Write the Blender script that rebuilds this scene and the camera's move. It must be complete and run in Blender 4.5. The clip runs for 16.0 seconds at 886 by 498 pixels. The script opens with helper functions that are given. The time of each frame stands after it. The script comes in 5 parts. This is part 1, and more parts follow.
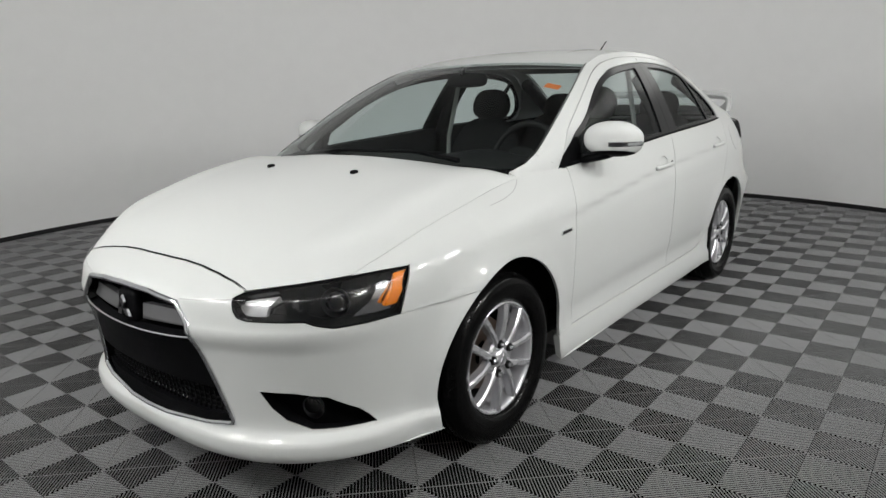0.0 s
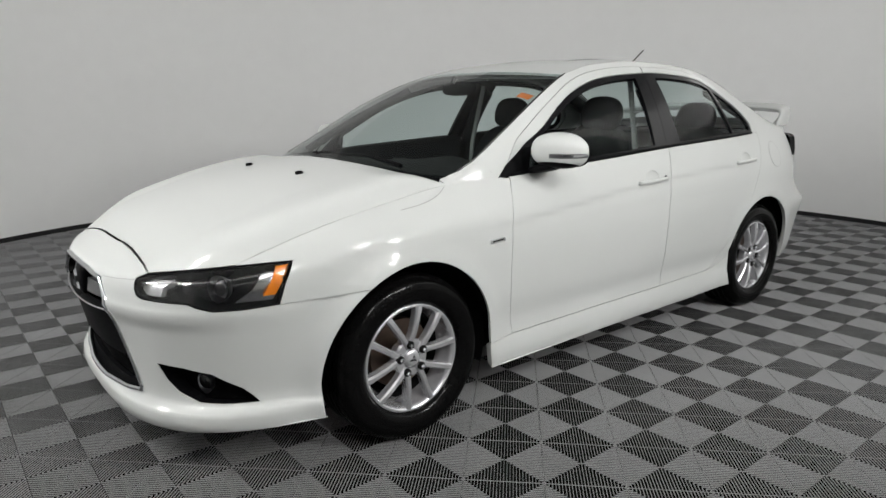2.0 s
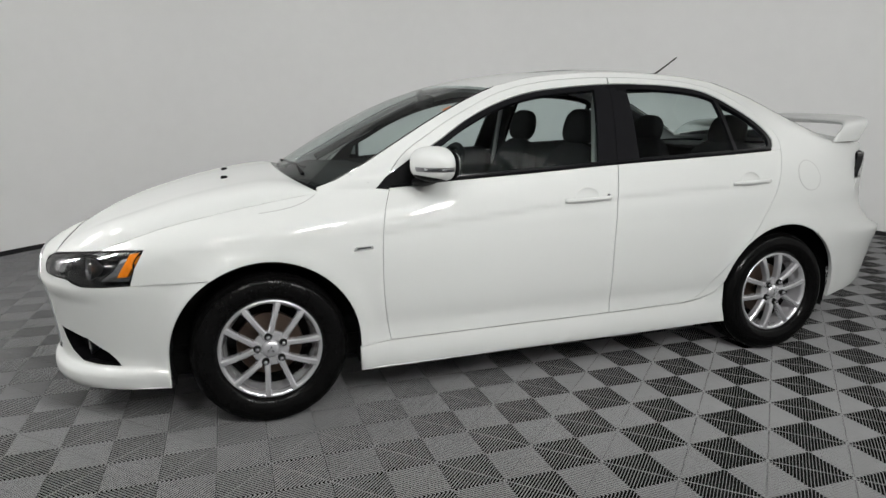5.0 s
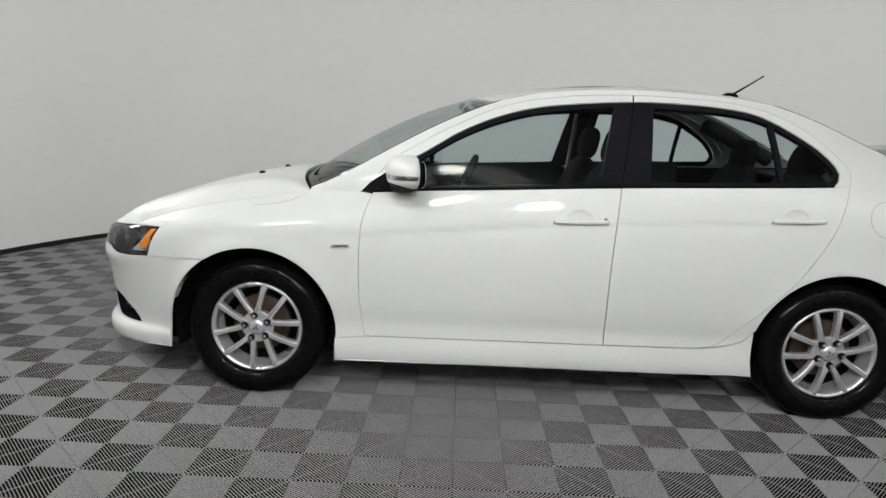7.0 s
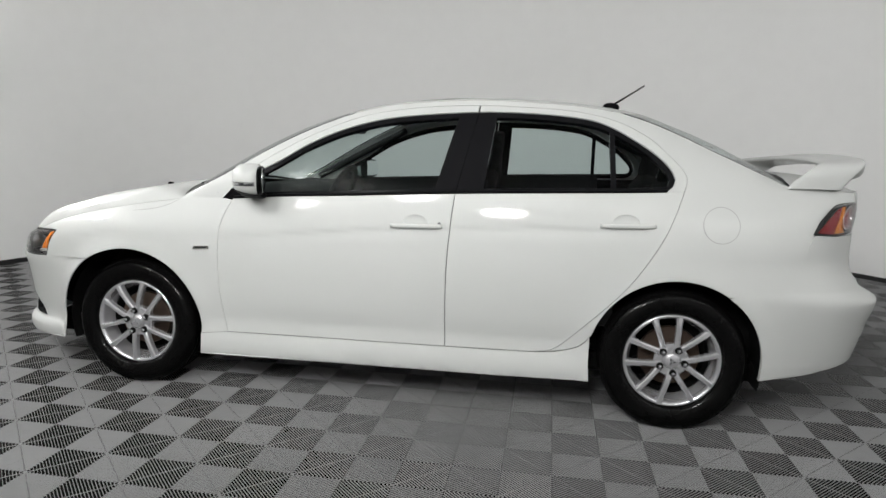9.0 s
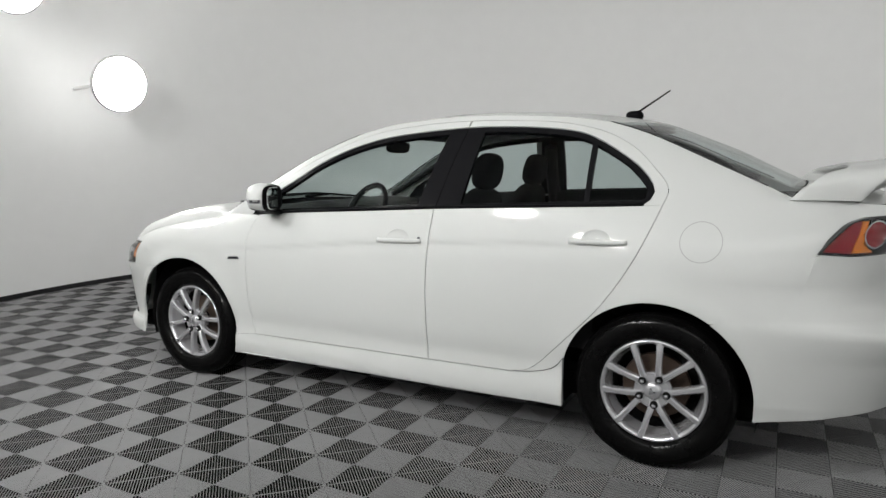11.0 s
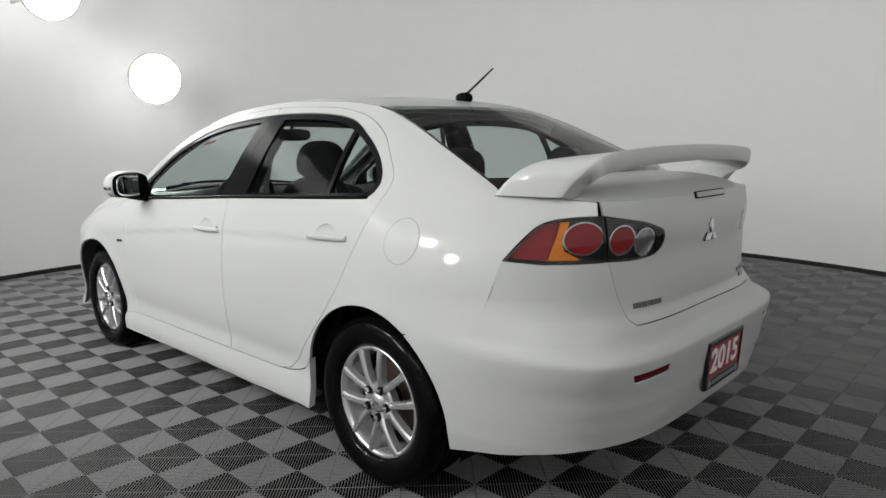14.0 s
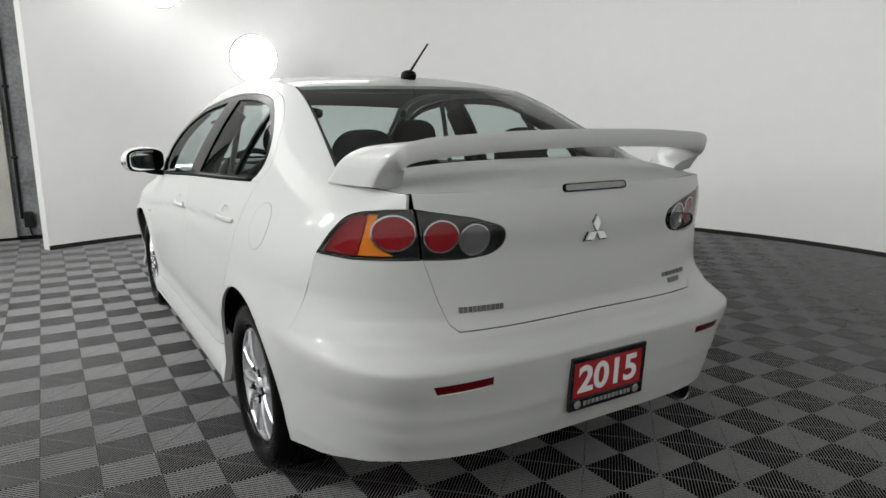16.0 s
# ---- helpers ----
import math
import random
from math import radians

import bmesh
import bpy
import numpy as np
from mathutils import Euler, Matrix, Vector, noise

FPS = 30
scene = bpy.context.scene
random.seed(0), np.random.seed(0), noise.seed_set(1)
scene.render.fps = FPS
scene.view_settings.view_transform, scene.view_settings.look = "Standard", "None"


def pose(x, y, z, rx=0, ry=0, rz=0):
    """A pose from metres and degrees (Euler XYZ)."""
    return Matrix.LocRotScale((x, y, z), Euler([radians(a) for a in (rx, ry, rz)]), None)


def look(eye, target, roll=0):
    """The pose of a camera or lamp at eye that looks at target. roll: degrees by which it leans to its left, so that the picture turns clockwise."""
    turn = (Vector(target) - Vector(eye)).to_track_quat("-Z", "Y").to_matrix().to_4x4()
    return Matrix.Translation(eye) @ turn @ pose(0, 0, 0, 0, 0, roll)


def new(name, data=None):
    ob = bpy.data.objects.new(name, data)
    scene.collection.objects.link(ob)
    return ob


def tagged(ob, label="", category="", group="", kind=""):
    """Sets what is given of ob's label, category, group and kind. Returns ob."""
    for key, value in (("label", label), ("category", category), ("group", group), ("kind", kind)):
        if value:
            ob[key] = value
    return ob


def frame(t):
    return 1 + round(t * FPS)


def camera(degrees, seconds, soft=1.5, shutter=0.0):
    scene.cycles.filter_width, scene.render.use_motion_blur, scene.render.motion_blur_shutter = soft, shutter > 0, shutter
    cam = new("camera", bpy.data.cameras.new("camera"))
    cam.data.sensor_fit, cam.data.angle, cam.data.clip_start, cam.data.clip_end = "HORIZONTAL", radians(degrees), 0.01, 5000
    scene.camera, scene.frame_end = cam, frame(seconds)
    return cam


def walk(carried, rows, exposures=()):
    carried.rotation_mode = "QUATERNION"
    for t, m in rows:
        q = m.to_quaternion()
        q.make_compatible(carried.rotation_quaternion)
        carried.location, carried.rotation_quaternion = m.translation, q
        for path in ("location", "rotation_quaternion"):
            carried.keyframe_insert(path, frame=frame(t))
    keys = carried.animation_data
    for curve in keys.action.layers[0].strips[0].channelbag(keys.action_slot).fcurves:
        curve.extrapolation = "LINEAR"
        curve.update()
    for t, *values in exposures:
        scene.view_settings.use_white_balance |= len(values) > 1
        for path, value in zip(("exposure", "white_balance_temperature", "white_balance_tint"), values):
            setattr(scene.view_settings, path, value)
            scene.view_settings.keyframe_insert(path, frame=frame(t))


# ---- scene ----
cam = camera(68.3, 16.0)
PATH = [
    (0, (2.094, -3.197, 1.276), (0.869, -1.684, 0.816), -1.6),
    (0.5, (2.332, -3.109, 1.298), (1.009, -1.694, 0.8), -1.0),
    (1, (2.495, -2.975, 1.265), (1.137, -1.587, 0.787), -0.5),
    (1.5, (2.579, -2.804, 1.306), (1.153, -1.482, 0.835), 2.5),
    (2, (2.731, -2.684, 1.273), (1.209, -1.463, 0.836), -0.5),
    (2.5, (2.918, -2.576, 1.275), (1.341, -1.422, 0.849), 1.1),
    (3, (3.007, -2.407, 1.254), (1.37, -1.341, 0.826), 0.2),
    (3.5, (3.027, -2.194, 1.274), (1.357, -1.204, 0.792), 0.7),
    (4, (3.189, -1.941, 1.271), (1.417, -1.107, 0.865), -1.6),
    (4.2, (3.264, -1.844, 1.281), (1.474, -1.05, 0.875), -1.0),
    (6.3, (3.71, -0.735, 1.287), (1.754, -0.544, 0.916), 1.6),
    (6.5, (3.699, -0.634, 1.297), (1.739, -0.508, 0.918), 3.1),
    (7, (3.727, -0.389, 1.298), (1.765, -0.439, 0.915), 2.2),
    (7.5, (3.85, -0.09, 1.295), (1.893, -0.243, 0.912), 2.4),
    (8, (3.869, 0.171, 1.269), (1.91, 0.056, 0.884), 2.3),
    (8.5, (3.777, 0.523, 1.287), (1.83, 0.333, 0.873), 2.8),
    (9, (3.792, 0.737, 1.259), (1.842, 0.424, 0.944), 1.5),
    (9.2, (3.802, 0.863, 1.283), (1.87, 0.455, 0.967), 1.2),
    (11.3, (3.4, 1.893, 1.244), (1.671, 0.931, 0.952), -0.8),
    (11.5, (3.324, 1.989, 1.236), (1.608, 1.014, 0.91), -0.9),
    (12, (3.092, 2.232, 1.278), (1.393, 1.218, 0.988), 1.4),
    (12.5, (2.953, 2.524, 1.265), (1.338, 1.376, 0.989), -1.3),
    (13, (2.794, 2.755, 1.256), (1.23, 1.555, 0.92), -1.2),
    (13.5, (2.517, 2.91, 1.273), (1.02, 1.629, 0.926), 1.8),
    (14, (2.34, 3.099, 1.263), (0.909, 1.737, 0.954), -0.6),
    (14.5, (2.171, 3.335, 1.288), (0.84, 1.875, 0.977), 0.2),
    (15, (1.912, 3.424, 1.271), (0.684, 1.888, 0.906), -0.6),
    (15.5, (1.664, 3.483, 1.29), (0.53, 1.88, 0.909), 0.7),
    (16, (1.434, 3.657, 1.286), (0.42, 1.976, 0.904), -0.4),
]
walk(cam, [(t, look(eye, target, roll)) for t, eye, target, roll in PATH],
     exposures=((0.0, -0.05), (3.5, 0.0), (7.0, 0.10), (11.5, 0.10), (14.0, 0.10), (15.5, 0.08), (16.0, 0.32)))

# ---- world ----
world = bpy.data.worlds.new("world")
scene.world = world
world.use_nodes = True
world.node_tree.nodes["Background"].inputs[0].default_value = (0.8, 0.85, 0.9, 1)
world.node_tree.nodes["Background"].inputs[1].default_value = 0.05

LAMP_WATTS = 60.0      # emission of the round studio lamps

FILL_BAND_WATTS = 2.8       # emission of the added fill bands, out of view round the wall's top

# ---- materials ----
def material(name, color, rough=0.5, metal=0.0, coat=0.0, spec=0.5, vary=0.0, scale=8.0, bump=0.0, bump_scale=200.0,
             emit=0.0, transmission=0.0, ior=1.45, rough_vary=0.0, per_object=0.0, coat_rough=0.03):
    m = bpy.data.materials.new(name)
    m.use_nodes = True
    nt = m.node_tree
    b = nt.nodes["Principled BSDF"]
    b.inputs["Base Color"].default_value = (*color, 1)
    b.inputs["Roughness"].default_value = rough
    b.inputs["Metallic"].default_value = metal
    b.inputs["Coat Weight"].default_value = coat
    b.inputs["Coat Roughness"].default_value = coat_rough
    b.inputs["Specular IOR Level"].default_value = spec
    b.inputs["IOR"].default_value = ior
    b.inputs["Transmission Weight"].default_value = transmission
    if emit:
        b.inputs["Emission Color"].default_value = (*color, 1)
        b.inputs["Emission Strength"].default_value = emit
    co = nt.nodes.new("ShaderNodeTexCoord")
    if vary or rough_vary or per_object:
        n1 = nt.nodes.new("ShaderNodeTexNoise")
        n1.inputs["Scale"].default_value = scale
        n1.inputs["Detail"].default_value = 6
        n2 = nt.nodes.new("ShaderNodeTexNoise")
        n2.inputs["Scale"].default_value = scale * 9
        n2.inputs["Detail"].default_value = 3
        nt.links.new(co.outputs["Object"], n1.inputs["Vector"])
        nt.links.new(co.outputs["Object"], n2.inputs["Vector"])
        add = nt.nodes.new("ShaderNodeMath")
        add.operation = "ADD"
        nt.links.new(n1.outputs["Fac"], add.inputs[0])
        nt.links.new(n2.outputs["Fac"], add.inputs[1])
        last = add.outputs[0]
        if per_object:
            info = nt.nodes.new("ShaderNodeObjectInfo")
            mul = nt.nodes.new("ShaderNodeMath")
            mul.operation = "MULTIPLY_ADD"
            nt.links.new(info.outputs["Random"], mul.inputs[0])
            mul.inputs[1].default_value = per_object
            nt.links.new(last, mul.inputs[2])
            last = mul.outputs[0]
        if vary or per_object:
            mp = nt.nodes.new("ShaderNodeMapRange")
            mp.inputs[1].default_value, mp.inputs[2].default_value = 0.5, 1.5 + per_object
            mp.inputs[3].default_value, mp.inputs[4].default_value = 1 - vary, 1 + vary
            nt.links.new(last, mp.inputs[0])
            mix = nt.nodes.new("ShaderNodeVectorMath")
            mix.operation = "SCALE"
            mix.inputs[0].default_value = color
            nt.links.new(mp.outputs[0], mix.inputs["Scale"])
            nt.links.new(mix.outputs[0], b.inputs["Base Color"])
        if rough_vary:
            mr = nt.nodes.new("ShaderNodeMapRange")
            mr.inputs[1].default_value, mr.inputs[2].default_value = 0.6, 1.4
            mr.inputs[3].default_value, mr.inputs[4].default_value = max(0.02, rough - rough_vary), min(1, rough + rough_vary)
            nt.links.new(add.outputs[0], mr.inputs[0])
            nt.links.new(mr.outputs[0], b.inputs["Roughness"])
    if bump:
        nb = nt.nodes.new("ShaderNodeTexNoise")
        nb.inputs["Scale"].default_value = bump_scale
        nb.inputs["Detail"].default_value = 4
        nt.links.new(co.outputs["Object"], nb.inputs["Vector"])
        bp = nt.nodes.new("ShaderNodeBump")
        bp.inputs["Strength"].default_value = bump
        bp.inputs["Distance"].default_value = 0.002
        nt.links.new(nb.outputs["Fac"], bp.inputs["Height"])
        nt.links.new(bp.outputs[0], b.inputs["Normal"])
    return m


M_WALL = material("white_wall_paint", (0.92, 0.92, 0.915), 0.6, vary=0.02, scale=0.7, bump=0.08, bump_scale=90)
# grey for the unseen ceiling, set to hold back light bounced from above
M_CEIL = material("grey_bounce_ceiling", (0.42, 0.42, 0.42), 0.9, vary=0.03, scale=0.8)
M_BASE = material("black_rubber_base", (0.012, 0.012, 0.013), 0.5, vary=0.2, scale=6)
M_TILE = material("grey_plastic_tile", (0.29, 0.29, 0.295), 0.45, spec=0.14, vary=0.08, scale=3.0, rough_vary=0.08, per_object=0.04)
# near-black base colour stands in for the deep shade between floor ribs
M_SUB = material("rib_gap_shade", (0.006, 0.006, 0.006), 0.9, spec=0.03, vary=0.3, scale=2.5, bump=0.3, bump_scale=60)
M_LAMP = material("lamp_diffuser", (1.0, 1.0, 0.98), 0.4, emit=LAMP_WATTS)
M_LAMP_HIGH = material("bright_lamp_diffuser", (1.0, 1.0, 0.98), 0.4, emit=LAMP_WATTS * 1.5)
# weak glow on the lamp housings, standing in for the halo round each lamp
M_LAMP_HALO = material("lamp_halo_glow", (1.0, 1.0, 0.98), 0.5, emit=LAMP_WATTS * 0.06)
M_RING = material("lamp_rim_grey", (0.35, 0.35, 0.35), 0.5, vary=0.05)
M_HOUSING = material("white_enamel", (0.75, 0.75, 0.74), 0.4, vary=0.03)
M_GARAGE = material("grey_garage_panel", (0.30, 0.31, 0.32), 0.55, vary=0.55, scale=3.0, bump=0.3, bump_scale=25)
M_GARAGE_W = material("pale_garage_frame", (0.62, 0.61, 0.57), 0.6, vary=0.12, scale=4)


# ---- building helpers ----
def mesh_object(name, bm, mat, parent=None, label="", smooth=False):
    me = bpy.data.meshes.new(name)
    bm.to_mesh(me)
    bm.free()
    if mat:
        me.materials.append(mat)
    if smooth:
        me.polygons.foreach_set("use_smooth", [True] * len(me.polygons))
    ob = new(name, me)
    if parent:
        ob.parent = parent
    if label:
        ob["label"] = label
    return ob


def part(name, bm, mat, parent, label="", smooth=False):
    return mesh_object(name, bm, mat, parent, label, smooth)


def thing(name, label, category, group="", kind="", at=None):
    ob = new(name)
    if at is not None:
        ob.matrix_basis = at
    return tagged(ob, label, category, group, kind)


def box_bm(x0, x1, y0, y1, z0, z1, bevel=0.0, segments=2):
    bm = bmesh.new()
    bmesh.ops.create_cube(bm, size=1)
    for v in bm.verts:
        v.co = (x0 + (x1 - x0) * (v.co.x + 0.5), y0 + (y1 - y0) * (v.co.y + 0.5), z0 + (z1 - z0) * (v.co.z + 0.5))
    if bevel:
        bmesh.ops.bevel(bm, geom=bm.edges[:], offset=bevel, segments=segments, profile=0.5, affect="EDGES", clamp_overlap=True)
    return bm


def lathe_bm(profile, n=48, axis="z"):
    """Turns a profile of (radius, height) round an axis."""
    bm = bmesh.new()
    rings = []
    for r, h in profile:
        ring = []
        for k in range(n):
            a = 2 * math.pi * k / n
            p = (r * math.cos(a), r * math.sin(a), h)
            if axis == "x":
                p = (h, p[0], p[1])
            elif axis == "y":
                p = (p[0], h, p[1])
            ring.append(bm.verts.new(p))
        rings.append(ring)
    for a, b in zip(rings, rings[1:]):
        for k in range(n):
            bm.faces.new((a[k], a[(k + 1) % n], b[(k + 1) % n], b[k]))
    bmesh.ops.remove_doubles(bm, verts=bm.verts[:], dist=1e-5)
    bmesh.ops.recalc_face_normals(bm, faces=bm.faces[:])
    return bm


def tube_bm(points, radius, n=8, caps=True):
    """A round tube along points; radius may be a list."""
    bm = bmesh.new()
    pts = [Vector(p) for p in points]
    rings = []
    for i, p in enumerate(pts):
        d = (pts[min(i + 1, len(pts) - 1)] - pts[max(i - 1, 0)]).normalized()
        u = d.orthogonal() if i == 0 else (u - d * u.dot(d))
        u = u.normalized()
        w = d.cross(u)
        r = radius[i] if isinstance(radius, (list, tuple)) else radius
        rings.append([bm.verts.new(p + (u * math.cos(2 * math.pi * k / n) + w * math.sin(2 * math.pi * k / n)) * r) for k in range(n)])
    for a, b in zip(rings, rings[1:]):
        for k in range(n):
            bm.faces.new((a[k], a[(k + 1) % n], b[(k + 1) % n], b[k]))
    if caps:
        bm.faces.new(rings[0][::-1])
        bm.faces.new(rings[-1])
    bmesh.ops.recalc_face_normals(bm, faces=bm.faces[:])
    return bm


# ---- the round studio ----
CX, CY, R_WALL, H_WALL = -0.47, 0.22, 4.82, 4.2
AZ_END, AZ_START = -66.0, -26.0     # the gap between them is the way in


def arc_wall_bm(r0, r1, z0, z1, a0, a1, n):
    bm = bmesh.new()
    cols = []
    for k in range(n + 1):
        a = radians(a0 + (a1 - a0) * k / n)
        c, s = math.cos(a), math.sin(a)
        cols.append([bm.verts.new((CX + r * c, CY + r * s, z)) for r, z in ((r0, z0), (r0, z1), (r1, z1), (r1, z0))])
    for a, b in zip(cols, cols[1:]):
        for k in range(4):
            bm.faces.new((a[k], a[(k + 1) % 4], b[(k + 1) % 4], b[k]))
    bm.faces.new(cols[0])
    bm.faces.new(cols[-1][::-1])
    bmesh.ops.recalc_face_normals(bm, faces=bm.faces[:])
    return bm


wall = tagged(mesh_object("wall_round", arc_wall_bm(R_WALL, R_WALL + 0.12, 0.0, H_WALL, AZ_START, 360 + AZ_END, 160), M_WALL, smooth=False),
              "seamless curved white studio wall", "wall", kind="structure")
wall.data.polygons.foreach_set("use_smooth", [True] * len(wall.data.polygons))
wall.data.set_sharp_from_angle(angle=radians(30))
tagged(mesh_object("baseboard", arc_wall_bm(R_WALL - 0.012, R_WALL - 0.001, 0.0, 0.045, AZ_START, 360 + AZ_END, 160), M_BASE),
              "low black rubber strip along the foot of the wall", "baseboard", kind="structure")
bm = bmesh.new()
bmesh.ops.create_circle(bm, cap_ends=True, segments=96, radius=9.0)
for v in bm.verts:
    v.co += Vector((CX, CY, H_WALL))
tagged(mesh_object("ceiling", bm, M_CEIL), "plain unseen studio ceiling, greyed to limit bounced light", "ceiling", kind="structure")
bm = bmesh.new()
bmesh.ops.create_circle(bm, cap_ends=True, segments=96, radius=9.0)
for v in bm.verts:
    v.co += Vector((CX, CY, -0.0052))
tagged(mesh_object("ground", bm, M_SUB), "black base under the tiles, drawing the shade between ribs", "floor", kind="structure")

# walls of the hall outside the studio; wall_outer shows past the round wall's end
tagged(mesh_object("wall_outer", box_bm(1.2, 8.0, -5.6, -5.45, -0.024, H_WALL), M_GARAGE), "grey metal-clad garage wall", "wall", kind="structure")
# out of view, made pale to bounce the hall lamp onto the nose
tagged(mesh_object("bounce_wall_east", box_bm(6.6, 6.75, -5.45, 3.0, -0.024, H_WALL), M_GARAGE_W), "unseen pale wall, whitened to bounce light through the opening", "wall", kind="structure")
tagged(mesh_object("wall_outer_north", box_bm(4.1, 6.6, 1.2, 1.3, -0.024, H_WALL), M_GARAGE), "grey metal-clad garage wall", "wall", kind="structure")


# ---- lamps ----
def round_lamp(at, target, glow, label):
    m = look(at, target)          # -Z of the lamp points at the car
    ob = thing("studio_lamp", label, "lamp", "round studio lamps", at=m)
    part("diffuser", lathe_bm([(0.0, -0.045), (0.12, -0.040), (0.20, -0.022), (0.234, 0.004), (0.236, 0.008)], 64), glow, ob, smooth=True)
    part("rim", lathe_bm([(0.250, -0.020), (0.262, -0.020), (0.262, 0.016), (0.236, 0.016), (0.250, -0.020)], 64), M_RING, ob, "thin grey rim")
    # the housing glows backwards to imitate the halo on the wall
    part("housing", lathe_bm([(0.242, 0.016), (0.225, 0.05), (0.13, 0.09), (0.04, 0.12), (0.0, 0.12)], 48), M_LAMP_HALO, ob, "housing with an added glow for the halo on the wall", smooth=True)
    inv = m.inverted()
    p = Vector(at)
    d = Vector((p.x - CX, p.y - CY, 0)).normalized()
    w = Vector((CX + d.x * (R_WALL - 0.002), CY + d.y * (R_WALL - 0.002), p.z))
    a = m @ Vector((0, 0, 0.11))
    part("arm", tube_bm([inv @ a, inv @ (a * 0.4 + w * 0.6), inv @ w], 0.018, 12), M_HOUSING, ob)
    return ob


def polar(az, r, z):
    return (CX + r * math.cos(radians(az)), CY + r * math.sin(radians(az)), z)


for az, r, z, glow in ((-92.7, 4.08, 1.99, M_LAMP), (-79.7, 4.08, 2.70, M_LAMP), (1.0, 4.66, 2.25, M_LAMP_HIGH), (-12.0, 4.66, 3.05, M_LAMP_HIGH)):
    round_lamp(polar(az, r, z), (0, 0, 1.2), glow, "glowing round white studio lamp on a wall arm")



# broad fill bands, added above the view to brighten walls and car
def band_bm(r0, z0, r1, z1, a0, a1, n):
    bm = bmesh.new()
    cols = []
    for k in range(n + 1):
        a = radians(a0 + (a1 - a0) * k / n)
        cols.append([bm.verts.new((CX + r * math.cos(a), CY + r * math.sin(a), z)) for r, z in ((r0, z0), (r1, z1))])
    for p, q in zip(cols, cols[1:]):
        bm.faces.new((p[0], p[1], q[1], q[0]))
    return bm


for a0, a1, glow, lift in ((-26, 50, FILL_BAND_WATTS, 0.0), (50.2, 86, FILL_BAND_WATTS * 0.50, 0.0), (-66, -26.2, FILL_BAND_WATTS * 0.7, 0.58), (-112, -66.2, FILL_BAND_WATTS * 1.1, 0.58)):
    strip = thing("fill_band", "unseen fill light band added high on the studio wall", "lamp", "cove lights")
    part("diffuser", band_bm(4.76, 2.75 + lift, 4.70, 3.45 + lift, a0, a1, 40), material("fill_band_diffuser", (1.0, 1.0, 0.98), 0.4, emit=glow), strip)
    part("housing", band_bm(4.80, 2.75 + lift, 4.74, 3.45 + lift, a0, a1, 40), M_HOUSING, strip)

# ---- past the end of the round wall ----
# lamp added out of view to fill the car's front corner through the opening
hall = thing("hall_fill", "unseen fill light added in the hall outside", "lamp")
part("diffuser", box_bm(4.6, 6.0, -3.3, -2.7, H_WALL - 0.08, H_WALL - 0.05), material("hall_fill_diffuser", (1.0, 1.0, 0.98), 0.4, emit=36.0), hall)
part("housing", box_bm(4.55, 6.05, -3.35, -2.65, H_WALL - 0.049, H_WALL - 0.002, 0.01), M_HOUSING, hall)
tagged(mesh_object("door_post", box_bm(1.80, 2.05, -5.44, -5.36, -0.024, 3.2, 0.01), M_GARAGE_W), "pale painted steel door post", "post")
pipe = thing("wall_conduit", "dark steel cable conduit running up the grey wall", "conduit")
part("pipe", tube_bm([(1.735, -5.43, 0.20), (1.735, -5.43, 3.4)], 0.016, 10), M_BASE, pipe)
for z in (0.9, 1.7, 2.5):
    part("clip", box_bm(1.70, 1.77, -5.45, -5.405, z, z + 0.03, 0.004), M_BASE, pipe)
sock = thing("wall_socket", "black wall socket box with a hanging cable", "socket")
part("box", box_bm(1.62, 1.72, -5.45, -5.37, 0.10, 0.28, 0.012), M_BASE, sock)
part("cable", tube_bm([(1.67, -5.40, 0.10), (1.665, -5.39, 0.05), (1.65, -5.40, 0.0), (1.6, -5.41, -0.01)], 0.010, 8), M_BASE, sock)
for k in range(5):
    z = 0.62 + 0.62 * k
    tagged(mesh_object("wall_rail", box_bm(1.25, 6.0, -5.45, -5.435, z, z + 0.035, 0.004), M_GARAGE), "thin steel rail across the grey garage wall", "rail", "wall rails")


# ---- lines of the car: x to its left, y to its rear, z up, wheels' mid at the origin ----
def spline(*knots):
    """A smooth monotone curve through (t, value) knots."""
    ts = [k[0] for k in knots]
    vs = [k[1] for k in knots]
    n = len(ts)
    d = [(vs[i + 1] - vs[i]) / (ts[i + 1] - ts[i]) for i in range(n - 1)]
    s = [d[0]] + [0.0 if d[i - 1] * d[i] <= 0 else 2 * d[i - 1] * d[i] / (d[i - 1] + d[i]) for i in range(1, n - 1)] + [d[-1]]

    def f(t):
        if t <= ts[0]:
            return vs[0] + s[0] * (t - ts[0])
        if t >= ts[-1]:
            return vs[-1] + s[-1] * (t - ts[-1])
        i = 0
        while t > ts[i + 1]:
            i += 1
        h = ts[i + 1] - ts[i]
        u = (t - ts[i]) / h
        return ((1 + 2 * u) * (1 - u) ** 2 * vs[i] + u * (1 - u) ** 2 * h * s[i]
                + u * u * (3 - 2 * u) * vs[i + 1] + u * u * (u - 1) * h * s[i + 1])
    return f


WHEEL_Y, WHEEL_Z, ARCH_R = 1.3175, 0.325, 0.376
nose_y = spline((0.15, -2.17), (0.19, -2.225), (0.235, -2.242), (0.262, -2.239), (0.286, -2.213), (0.32, -2.209), (0.4, -2.214), (0.55, -2.232), (0.598, -2.250), (0.612, -2.252), (0.64, -2.244), (0.68, -2.236), (0.71, -2.223),
                (0.75, -2.16), (0.79, -2.06), (0.83, -1.96))
